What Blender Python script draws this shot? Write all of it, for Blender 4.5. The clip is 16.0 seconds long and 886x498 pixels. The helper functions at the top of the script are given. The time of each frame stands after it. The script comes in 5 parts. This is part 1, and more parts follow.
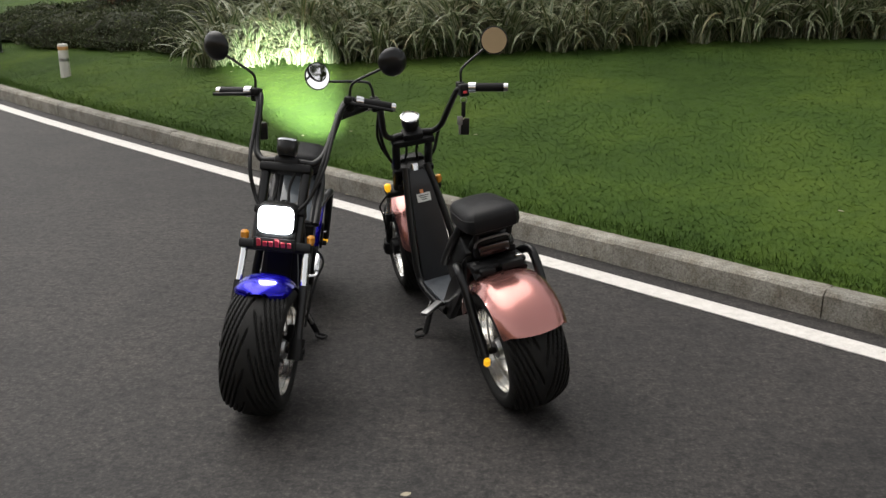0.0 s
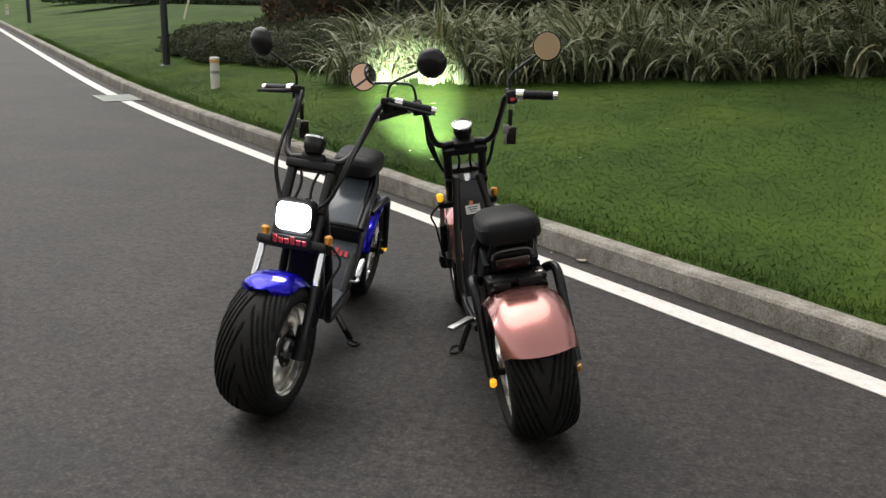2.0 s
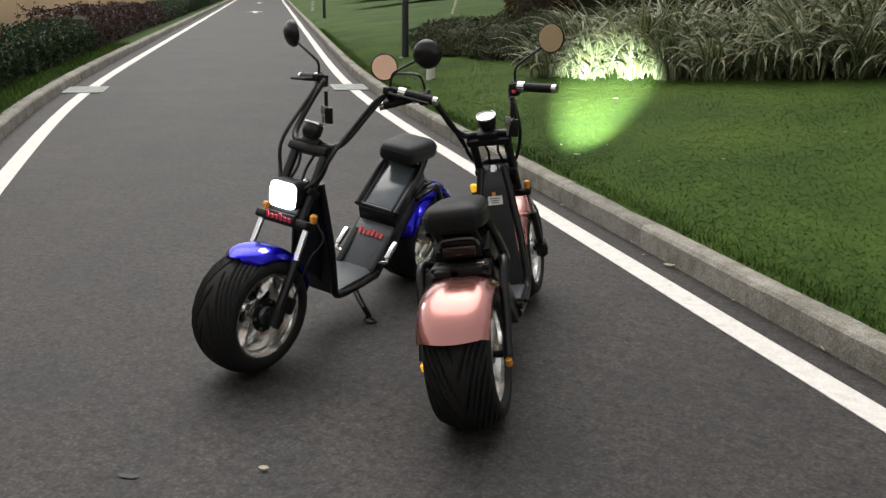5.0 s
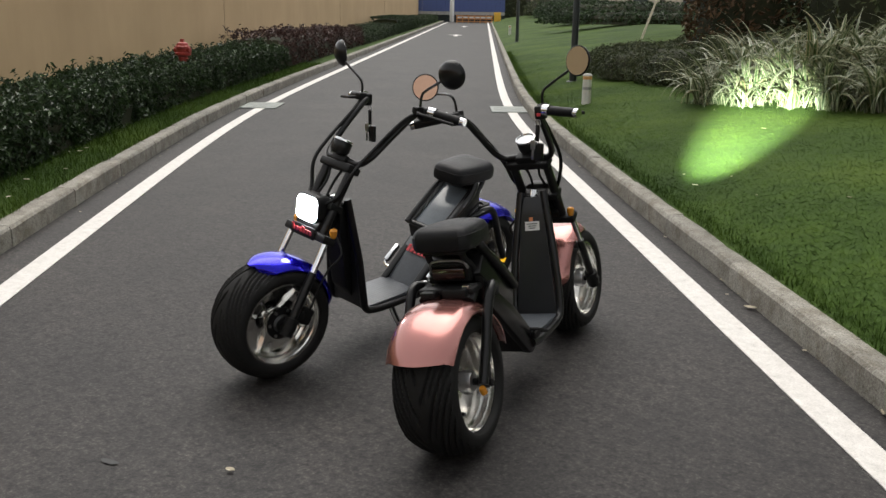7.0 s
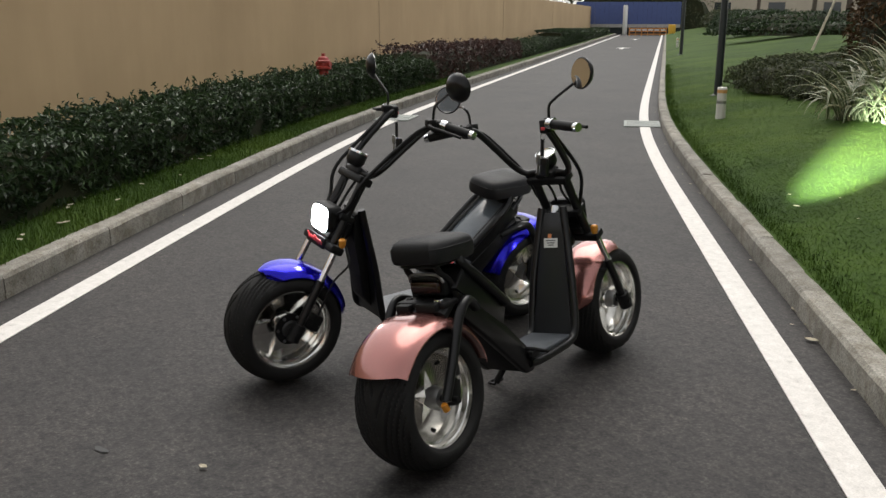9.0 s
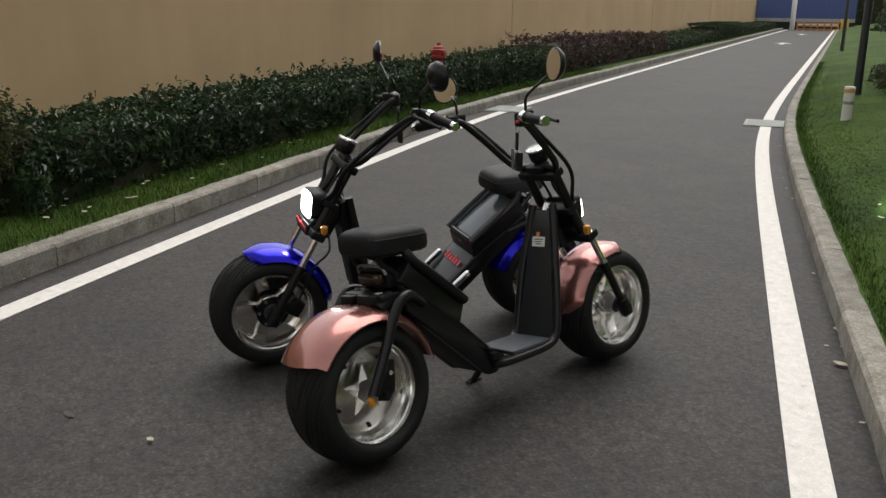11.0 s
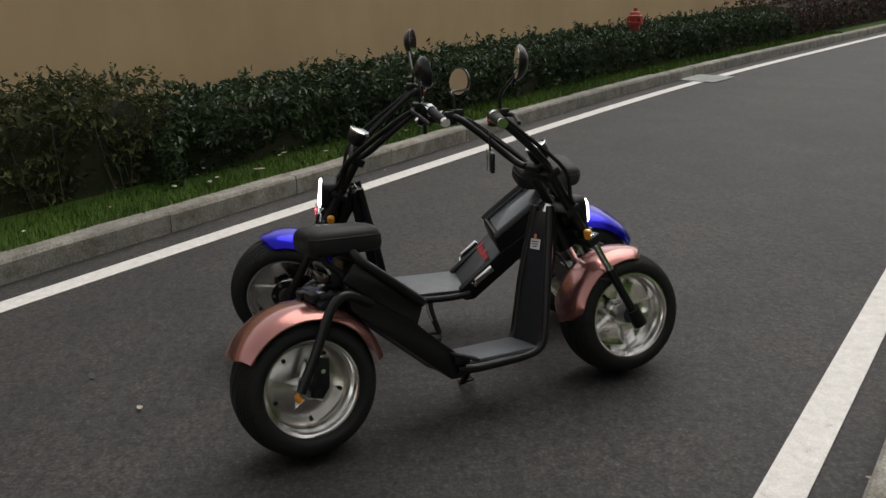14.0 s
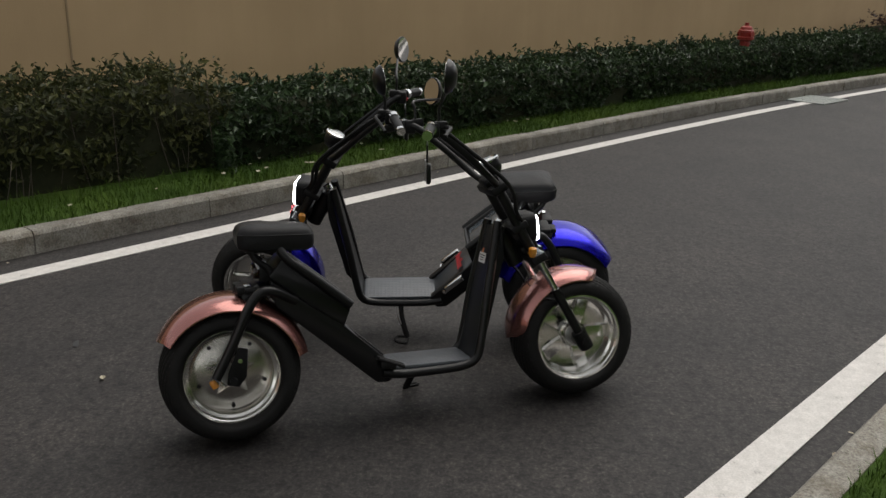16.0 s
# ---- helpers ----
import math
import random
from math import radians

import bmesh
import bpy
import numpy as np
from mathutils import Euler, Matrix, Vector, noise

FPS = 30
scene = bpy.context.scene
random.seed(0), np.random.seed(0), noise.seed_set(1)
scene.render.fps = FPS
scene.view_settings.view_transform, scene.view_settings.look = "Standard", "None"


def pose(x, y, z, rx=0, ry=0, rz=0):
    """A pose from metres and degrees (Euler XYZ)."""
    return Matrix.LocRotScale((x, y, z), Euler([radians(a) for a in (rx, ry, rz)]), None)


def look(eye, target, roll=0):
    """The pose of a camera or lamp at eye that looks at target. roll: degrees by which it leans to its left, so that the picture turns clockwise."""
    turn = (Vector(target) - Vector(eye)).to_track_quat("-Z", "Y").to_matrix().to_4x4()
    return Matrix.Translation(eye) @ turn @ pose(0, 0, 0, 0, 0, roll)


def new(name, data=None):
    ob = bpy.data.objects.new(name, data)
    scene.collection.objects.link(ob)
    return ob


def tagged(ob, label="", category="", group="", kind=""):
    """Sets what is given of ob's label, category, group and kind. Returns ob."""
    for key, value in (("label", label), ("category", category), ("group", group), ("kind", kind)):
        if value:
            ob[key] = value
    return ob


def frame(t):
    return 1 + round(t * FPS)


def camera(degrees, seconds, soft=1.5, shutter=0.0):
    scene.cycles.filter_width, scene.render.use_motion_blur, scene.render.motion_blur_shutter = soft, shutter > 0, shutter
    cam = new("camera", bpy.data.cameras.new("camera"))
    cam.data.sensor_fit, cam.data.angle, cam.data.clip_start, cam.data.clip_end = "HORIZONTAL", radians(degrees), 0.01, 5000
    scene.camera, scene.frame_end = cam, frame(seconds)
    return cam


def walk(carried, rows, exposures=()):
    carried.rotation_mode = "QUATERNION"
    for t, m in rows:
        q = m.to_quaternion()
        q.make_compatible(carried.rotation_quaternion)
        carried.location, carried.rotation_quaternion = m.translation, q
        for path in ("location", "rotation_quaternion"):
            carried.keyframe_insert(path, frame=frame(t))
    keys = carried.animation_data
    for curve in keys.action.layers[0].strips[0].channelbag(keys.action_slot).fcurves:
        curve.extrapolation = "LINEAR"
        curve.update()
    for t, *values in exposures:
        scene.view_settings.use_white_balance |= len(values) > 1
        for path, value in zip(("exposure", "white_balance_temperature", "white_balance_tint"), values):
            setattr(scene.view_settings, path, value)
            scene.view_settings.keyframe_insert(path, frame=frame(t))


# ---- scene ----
cam = camera(53.5, 16.0)
PATH = [
    (0, (0.0, -0.41, 1.369), (-0.059, 1.493, 0.756), 0.7),
    (0.5, (0.059, -0.335, 1.378), (-0.076, 1.564, 0.763), 0.8),
    (1, (0.131, -0.288, 1.326), (-0.096, 1.615, 0.754), 0.7),
    (1.5, (0.293, -0.262, 1.273), (-0.044, 1.634, 0.733), 1.7),
    (2, (0.434, -0.228, 1.268), (0.006, 1.646, 0.716), 1.8),
    (2.5, (0.568, -0.186, 1.27), (0.047, 1.666, 0.723), 1.1),
    (3, (0.735, -0.164, 1.274), (0.087, 1.648, 0.727), 0.1),
    (3.2, (0.805, -0.216, 1.245), (0.132, 1.59, 0.711), 0.2),
    (5.3, (1.465, 0.15, 1.288), (0.372, 1.725, 0.718), 0.8),
    (5.5, (1.516, 0.182, 1.281), (0.374, 1.726, 0.723), 0.8),
    (6, (1.608, 0.283, 1.27), (0.399, 1.785, 0.738), 1.4),
    (6.5, (1.697, 0.381, 1.288), (0.403, 1.807, 0.749), 0.4),
    (7, (1.845, 0.503, 1.283), (0.472, 1.855, 0.748), 0.9),
    (7.5, (1.993, 0.598, 1.286), (0.545, 1.876, 0.766), 1.5),
    (8, (2.041, 0.716, 1.277), (0.528, 1.914, 0.752), 0.9),
    (8.5, (2.081, 0.825, 1.285), (0.534, 1.982, 0.763), 0.5),
    (9, (2.18, 0.957, 1.284), (0.56, 2.014, 0.774), 0.1),
    (9.2, (2.261, 0.998, 1.295), (0.615, 2.014, 0.786), 0.4),
    (11.3, (2.447, 1.602, 1.274), (0.658, 2.316, 0.735), 0.4),
    (11.5, (2.492, 1.664, 1.286), (0.695, 2.352, 0.739), 0.2),
    (12, (2.516, 1.78, 1.281), (0.718, 2.45, 0.716), -0.0),
    (12.5, (2.477, 1.9, 1.281), (0.651, 2.495, 0.725), -0.2),
    (13, (2.45, 2.007, 1.291), (0.584, 2.464, 0.732), -1.5),
    (13.5, (2.478, 2.193, 1.304), (0.587, 2.501, 0.729), -1.4),
    (14, (2.533, 2.353, 1.38), (0.642, 2.564, 0.764), -0.9),
    (14.5, (2.523, 2.471, 1.384), (0.632, 2.663, 0.761), -0.1),
    (15, (2.515, 2.586, 1.405), (0.625, 2.749, 0.773), 0.8),
    (15.5, (2.54, 2.764, 1.4), (0.641, 2.811, 0.774), 1.2),
    (16, (2.586, 2.96, 1.418), (0.685, 2.872, 0.802), 1.2),
]

EXPOSURES = [(0.0, 1.25), (2.0, 1.35), (4.0, 1.3), (7.0, 1.2), (9.0, 1.15), (11.5, 0.97), (12.5, 0.87), (16.0, 0.66)]
walk(cam, [(t, look(eye, target, roll)) for t, eye, target, roll in PATH], EXPOSURES)

# ---- sky and sun: an overcast dusk ----
world = bpy.data.worlds.new("dusk_sky")
scene.world = world
world.use_nodes = True
wn, wl = world.node_tree.nodes, world.node_tree.links
sky = wn.new("ShaderNodeTexSky")
sky.sky_type, sky.sun_disc = "NISHITA", False
sky.sun_elevation, sky.sun_rotation = radians(63), radians(-52)
grey = wn.new("ShaderNodeHueSaturation")
grey.inputs["Saturation"].default_value = 0.1
wl.new(sky.outputs[0], grey.inputs["Color"])
warm = wn.new("ShaderNodeMix")
warm.data_type, warm.blend_type = "RGBA", "MULTIPLY"
warm.inputs[0].default_value, warm.inputs[7].default_value = 1.0, (1.0, 0.985, 0.955, 1)
wl.new(grey.outputs[0], warm.inputs[6])
wl.new(warm.outputs[2], wn["Background"].inputs[0])
wn["Background"].inputs[1].default_value = 0.115
sun = new("sun", bpy.data.lights.new("sun", "SUN"))
sun.data.energy, sun.data.angle, sun.data.color = 1.05, radians(60), (1.0, 0.95, 0.88)
sun.matrix_world = look((-3.5, 2.7, 9), (0, 0, 0))


# ---- materials ----
def nodes_of(name):
    m = bpy.data.materials.new(name)
    m.use_nodes = True
    nt = m.node_tree
    return m, nt, nt.nodes["Principled BSDF"]


def noise_node(nt, scale, detail=4.0, rough=0.6, coords=None):
    n = nt.nodes.new("ShaderNodeTexNoise")
    n.inputs["Scale"].default_value, n.inputs["Detail"].default_value, n.inputs["Roughness"].default_value = scale, detail, rough
    if coords is not None:
        nt.links.new(coords, n.inputs["Vector"])
    return n.outputs[0]


def ramp_node(nt, value, stops):
    r = nt.nodes.new("ShaderNodeValToRGB")
    e = r.color_ramp.elements
    while len(e) < len(stops):
        e.new(0.5)
    for k, (at, col) in enumerate(stops):
        e[k].position, e[k].color = at, (*col, 1)
    nt.links.new(value, r.inputs[0])
    return r.outputs[0]


def mix_node(nt, a, b, fac, mode="MIX"):
    m = nt.nodes.new("ShaderNodeMix")
    m.data_type, m.blend_type = "RGBA", mode
    for sock, val in ((m.inputs[0], fac), (m.inputs[6], a), (m.inputs[7], b)):
        if isinstance(val, (int, float)):
            sock.default_value = val
        elif isinstance(val, tuple):
            sock.default_value = (*val, 1)
        else:
            nt.links.new(val, sock)
    return m.outputs[2]


def bump_node(nt, bsdf, height, strength=0.3, distance=0.01):
    b = nt.nodes.new("ShaderNodeBump")
    b.inputs["Strength"].default_value, b.inputs["Distance"].default_value = strength, distance
    nt.links.new(height, b.inputs["Height"])
    nt.links.new(b.outputs[0], bsdf.inputs["Normal"])


def world_coords(nt):
    return nt.nodes.new("ShaderNodeNewGeometry").outputs["Position"]


def simple(name, col, rough=0.5, metal=0.0, var=0.25, scale=30.0, bump=0.1, coat=0.0, coat_rough=0.05, spec=0.5):
    """A surface with two scales of variation in colour and a fine relief."""
    m, nt, b = nodes_of(name)
    tc = nt.nodes.new("ShaderNodeTexCoord").outputs["Object"]
    big, small = noise_node(nt, scale * 0.2, 3, 0.6, tc), noise_node(nt, scale * 4, 3, 0.6, tc)
    lo, hi = tuple(c * (1 - var) for c in col), tuple(min(1, c * (1 + var)) for c in col)
    c1 = ramp_node(nt, big, [(0.3, lo), (0.7, hi)])
    c2 = ramp_node(nt, small, [(0.3, lo), (0.7, hi)])
    nt.links.new(mix_node(nt, c1, c2, 0.4), b.inputs["Base Color"])
    r = nt.nodes.new("ShaderNodeMapRange")
    r.inputs["To Min"].default_value, r.inputs["To Max"].default_value = max(0.02, rough * 0.8), min(1, rough * 1.2)
    nt.links.new(big, r.inputs[0])
    nt.links.new(r.outputs[0], b.inputs["Roughness"])
    b.inputs["Metallic"].default_value = metal
    b.inputs["Coat Weight"].default_value, b.inputs["Coat Roughness"].default_value = coat, coat_rough
    b.inputs["Specular IOR Level"].default_value = spec
    if bump:
        bump_node(nt, b, small, bump, 0.002)
    return m


def asphalt_mat():
    m, nt, b = nodes_of("asphalt")
    p = world_coords(nt)
    fine, mid, big = noise_node(nt, 72, 4, 0.8, p), noise_node(nt, 12, 5, 0.65, p), noise_node(nt, 0.9, 4, 0.6, p)
    pits = noise_node(nt, 26, 4, 0.8, p)
    vor = nt.nodes.new("ShaderNodeTexVoronoi")
    vor.inputs["Scale"].default_value = 110
    nt.links.new(p, vor.inputs["Vector"])
    base = ramp_node(nt, fine, [(0.30, (0.009, 0.0085, 0.0084)), (0.52, (0.030, 0.0278, 0.0270)), (0.78, (0.102, 0.094, 0.089))])
    tone = ramp_node(nt, big, [(0.3, (0.66, 0.66, 0.68)), (0.7, (1.18, 1.15, 1.12))])
    blotch = ramp_node(nt, noise_node(nt, 3.4, 6, 0.7, p), [(0.34, (0.70, 0.70, 0.71)), (0.5, (1.0, 1.0, 1.0)), (0.66, (1.16, 1.14, 1.11))])
    tone = mix_node(nt, tone, blotch, 1.0, "MULTIPLY")
    spots = ramp_node(nt, mid, [(0.3, (0.8, 0.8, 0.8)), (0.62, (1.06, 1.05, 1.04))])
    dark = ramp_node(nt, pits, [(0.36, (0.25, 0.25, 0.25)), (0.50, (0.95, 0.94, 0.94)), (0.66, (1.35, 1.33, 1.30))])
    col = mix_node(nt, mix_node(nt, base, tone, 1.0, "MULTIPLY"), spots, 1.0, "MULTIPLY")
    nt.links.new(mix_node(nt, col, dark, 1.0, "MULTIPLY"), b.inputs["Base Color"])
    b.inputs["Roughness"].default_value, b.inputs["Specular IOR Level"].default_value = 0.72, 0.40
    bump_node(nt, b, mix_node(nt, mix_node(nt, fine, vor.outputs["Distance"], 0.5), pits, 0.5), 0.55, 0.004)
    return m


def line_mat():
    m, nt, b = nodes_of("road_paint")
    p = world_coords(nt)
    wear, fine = noise_node(nt, 22, 6, 0.75, p), noise_node(nt, 140, 3, 0.7, p)
    c = ramp_node(nt, wear, [(0.26, (0.14, 0.135, 0.13)), (0.36, (0.56, 0.535, 0.505)), (0.7, (0.72, 0.69, 0.655))])
    nt.links.new(mix_node(nt, c, ramp_node(nt, fine, [(0.3, (0.72, 0.72, 0.72)), (0.6, (1, 1, 1))]), 0.7, "MULTIPLY"), b.inputs["Base Color"])
    b.inputs["Roughness"].default_value = 0.6
    bump_node(nt, b, fine, 0.4, 0.002)
    return m


def kerb_mat():
    m, nt, b = nodes_of("granite_kerb")
    p = world_coords(nt)
    info = nt.nodes.new("ShaderNodeObjectInfo").outputs["Random"]
    grain, big = noise_node(nt, 120, 3, 0.7, p), noise_node(nt, 3, 5, 0.65, p)
    c = ramp_node(nt, grain, [(0.3, (0.13, 0.125, 0.115)), (0.5, (0.27, 0.26, 0.24)), (0.75, (0.42, 0.41, 0.38))])
    c = mix_node(nt, c, ramp_node(nt, big, [(0.3, (0.62, 0.61, 0.58)), (0.65, (1.05, 1.04, 1.0))]), 1.0, "MULTIPLY")
    dirt = noise_node(nt, 9, 6, 0.75, p)
    c = mix_node(nt, c, ramp_node(nt, dirt, [(0.36, (0.50, 0.44, 0.37)), (0.56, (1.0, 1.0, 1.0))]), 0.8, "MULTIPLY")
    c = mix_node(nt, c, ramp_node(nt, info, [(0.0, (0.86, 0.86, 0.85)), (1.0, (1.08, 1.07, 1.04))]), 1.0, "MULTIPLY")
    nt.links.new(c, b.inputs["Base Color"])
    b.inputs["Roughness"].default_value = 0.85
    bump_node(nt, b, grain, 0.5, 0.004)
    return m


def leaf_mat(name, dark, light, rough=0.45, spec=0.5, translucent=0.15):
    m, nt, b = nodes_of(name)
    p = world_coords(nt)
    isl = nt.nodes.new("ShaderNodeNewGeometry").outputs["Random Per Island"]
    big = noise_node(nt, 2.2, 3, 0.6, p)
    c = ramp_node(nt, isl, [(0.0, dark), (0.75, tuple((a + d) / 2 for a, d in zip(dark, light))), (1.0, light)])
    c = mix_node(nt, c, ramp_node(nt, big, [(0.3, (0.58, 0.62, 0.54)), (0.7, (1.15, 1.1, 1.05))]), 1.0, "MULTIPLY")
    nt.links.new(c, b.inputs["Base Color"])
    b.inputs["Roughness"].default_value, b.inputs["Specular IOR Level"].default_value = rough, spec
    b.inputs["Transmission Weight"].default_value = 0.0
    t = nt.nodes.new("ShaderNodeBsdfTranslucent")
    nt.links.new(c, t.inputs["Color"])
    mx = nt.nodes.new("ShaderNodeMixShader")
    mx.inputs[0].default_value = translucent
    nt.links.new(b.outputs[0], mx.inputs[1])
    nt.links.new(t.outputs[0], mx.inputs[2])
    nt.links.new(mx.outputs[0], nt.nodes["Material Output"].inputs[0])
    return m


def striped_leaf_mat():
    """Strap leaves, green along the middle with cream margins."""
    m, nt, b = nodes_of("variegated_leaf")
    uvn = nt.nodes.new("ShaderNodeUVMap")
    sep = nt.nodes.new("ShaderNodeSeparateXYZ")
    nt.links.new(uvn.outputs[0], sep.inputs[0])
    isl = nt.nodes.new("ShaderNodeNewGeometry").outputs["Random Per Island"]
    cream = ramp_node(nt, isl, [(0.0, (0.19, 0.20, 0.11)), (0.75, (0.33, 0.33, 0.22)), (1.0, (0.27, 0.21, 0.11))])
    green = ramp_node(nt, isl, [(0.0, (0.034, 0.064, 0.020)), (1.0, (0.074, 0.115, 0.036))])
    edge = ramp_node(nt, sep.outputs[0], [(0.22, (1, 1, 1)), (0.3, (0, 0, 0)), (0.7, (0, 0, 0)), (0.78, (1, 1, 1))])
    c = mix_node(nt, green, cream, edge)
    nt.links.new(c, b.inputs["Base Color"])
    b.inputs["Roughness"].default_value = 0.45
    t = nt.nodes.new("ShaderNodeBsdfTranslucent")
    nt.links.new(c, t.inputs["Color"])
    mx = nt.nodes.new("ShaderNodeMixShader")
    mx.inputs[0].default_value = 0.2
    nt.links.new(b.outputs[0], mx.inputs[1])
    nt.links.new(t.outputs[0], mx.inputs[2])
    nt.links.new(mx.outputs[0], nt.nodes["Material Output"].inputs[0])
    return m


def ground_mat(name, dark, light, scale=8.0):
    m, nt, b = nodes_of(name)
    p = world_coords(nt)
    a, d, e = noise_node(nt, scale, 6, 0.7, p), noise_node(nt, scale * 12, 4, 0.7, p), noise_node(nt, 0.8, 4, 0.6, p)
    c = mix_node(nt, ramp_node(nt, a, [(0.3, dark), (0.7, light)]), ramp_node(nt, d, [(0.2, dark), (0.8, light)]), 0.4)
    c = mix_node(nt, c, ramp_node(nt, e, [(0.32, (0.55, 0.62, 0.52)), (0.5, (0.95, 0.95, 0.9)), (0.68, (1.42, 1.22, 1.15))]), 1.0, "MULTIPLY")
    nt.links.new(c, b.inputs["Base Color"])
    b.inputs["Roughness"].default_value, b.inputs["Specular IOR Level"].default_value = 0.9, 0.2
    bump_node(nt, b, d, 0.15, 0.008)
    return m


def wall_mat():
    m, nt, b = nodes_of("tan_render")
    p = world_coords(nt)
    big, fine = noise_node(nt, 0.5, 5, 0.6, p), noise_node(nt, 90, 3, 0.7, p)
    mp = nt.nodes.new("ShaderNodeMapping")
    mp.inputs["Scale"].default_value = (3, 3, 0.25)
    nt.links.new(p, mp.inputs[0])
    streak = noise_node(nt, 1.4, 4, 0.6, mp.outputs[0])
    c = ramp_node(nt, big, [(0.3, (0.410, 0.288, 0.162)), (0.7, (0.480, 0.342, 0.196))])
    c = mix_node(nt, c, ramp_node(nt, streak, [(0.35, (0.97, 0.965, 0.96)), (0.65, (1.01, 1.01, 1.01))]), 1.0, "MULTIPLY")
    nt.links.new(c, b.inputs["Base Color"])
    b.inputs["Roughness"].default_value = 0.9
    bump_node(nt, b, fine, 0.5, 0.003)
    return m


def glow_mat(name, col, strength):
    m, nt, b = nodes_of(name)
    b.inputs["Base Color"].default_value = (*col, 1)
    b.inputs["Emission Color"].default_value = (*col, 1)
    b.inputs["Emission Strength"].default_value = strength
    b.inputs["Roughness"].default_value = 0.3
    return m


def mirror_mat():
    m, nt, b = nodes_of("mirror_glass")
    b.inputs["Base Color"].default_value = (0.82, 0.82, 0.82, 1)
    b.inputs["Metallic"].default_value, b.inputs["Roughness"].default_value = 1.0, 0.02
    return m


def metallic_paint(name, col, metal, rough, coat=1.0):
    m, nt, b = nodes_of(name)
    tc = nt.nodes.new("ShaderNodeTexCoord").outputs["Object"]
    flake, big = noise_node(nt, 900, 2, 0.5, tc), noise_node(nt, 9, 4, 0.6, tc)
    c = ramp_node(nt, flake, [(0.3, tuple(x * 0.85 for x in col)), (0.7, tuple(min(1, x * 1.12) for x in col))])
    nt.links.new(mix_node(nt, c, ramp_node(nt, big, [(0.3, (0.94, 0.94, 0.94)), (0.7, (1.03, 1.03, 1.03))]), 1.0, "MULTIPLY"), b.inputs["Base Color"])
    b.inputs["Metallic"].default_value, b.inputs["Roughness"].default_value = metal, rough
    b.inputs["Coat Weight"].default_value, b.inputs["Coat Roughness"].default_value = coat, 0.04
    return m


def mat_footboard():
    """Moulded black rubber with a small raised grid, its base greyed for reflected sky."""
    m, nt, b = nodes_of("rubber_mat")
    tc = nt.nodes.new("ShaderNodeTexCoord").outputs["Object"]
    vor = nt.nodes.new("ShaderNodeTexVoronoi")
    vor.distance, vor.inputs["Scale"].default_value, vor.inputs["Randomness"].default_value = "CHEBYCHEV", 70, 0.0
    nt.links.new(tc, vor.inputs["Vector"])
    c = ramp_node(nt, noise_node(nt, 14, 4, 0.6, tc), [(0.3, (0.048, 0.054, 0.062)), (0.7, (0.080, 0.088, 0.100))])
    nt.links.new(c, b.inputs["Base Color"])
    b.inputs["Roughness"].default_value = 0.42
    bump_node(nt, b, vor.outputs["Distance"], 0.5, 0.003)
    return m


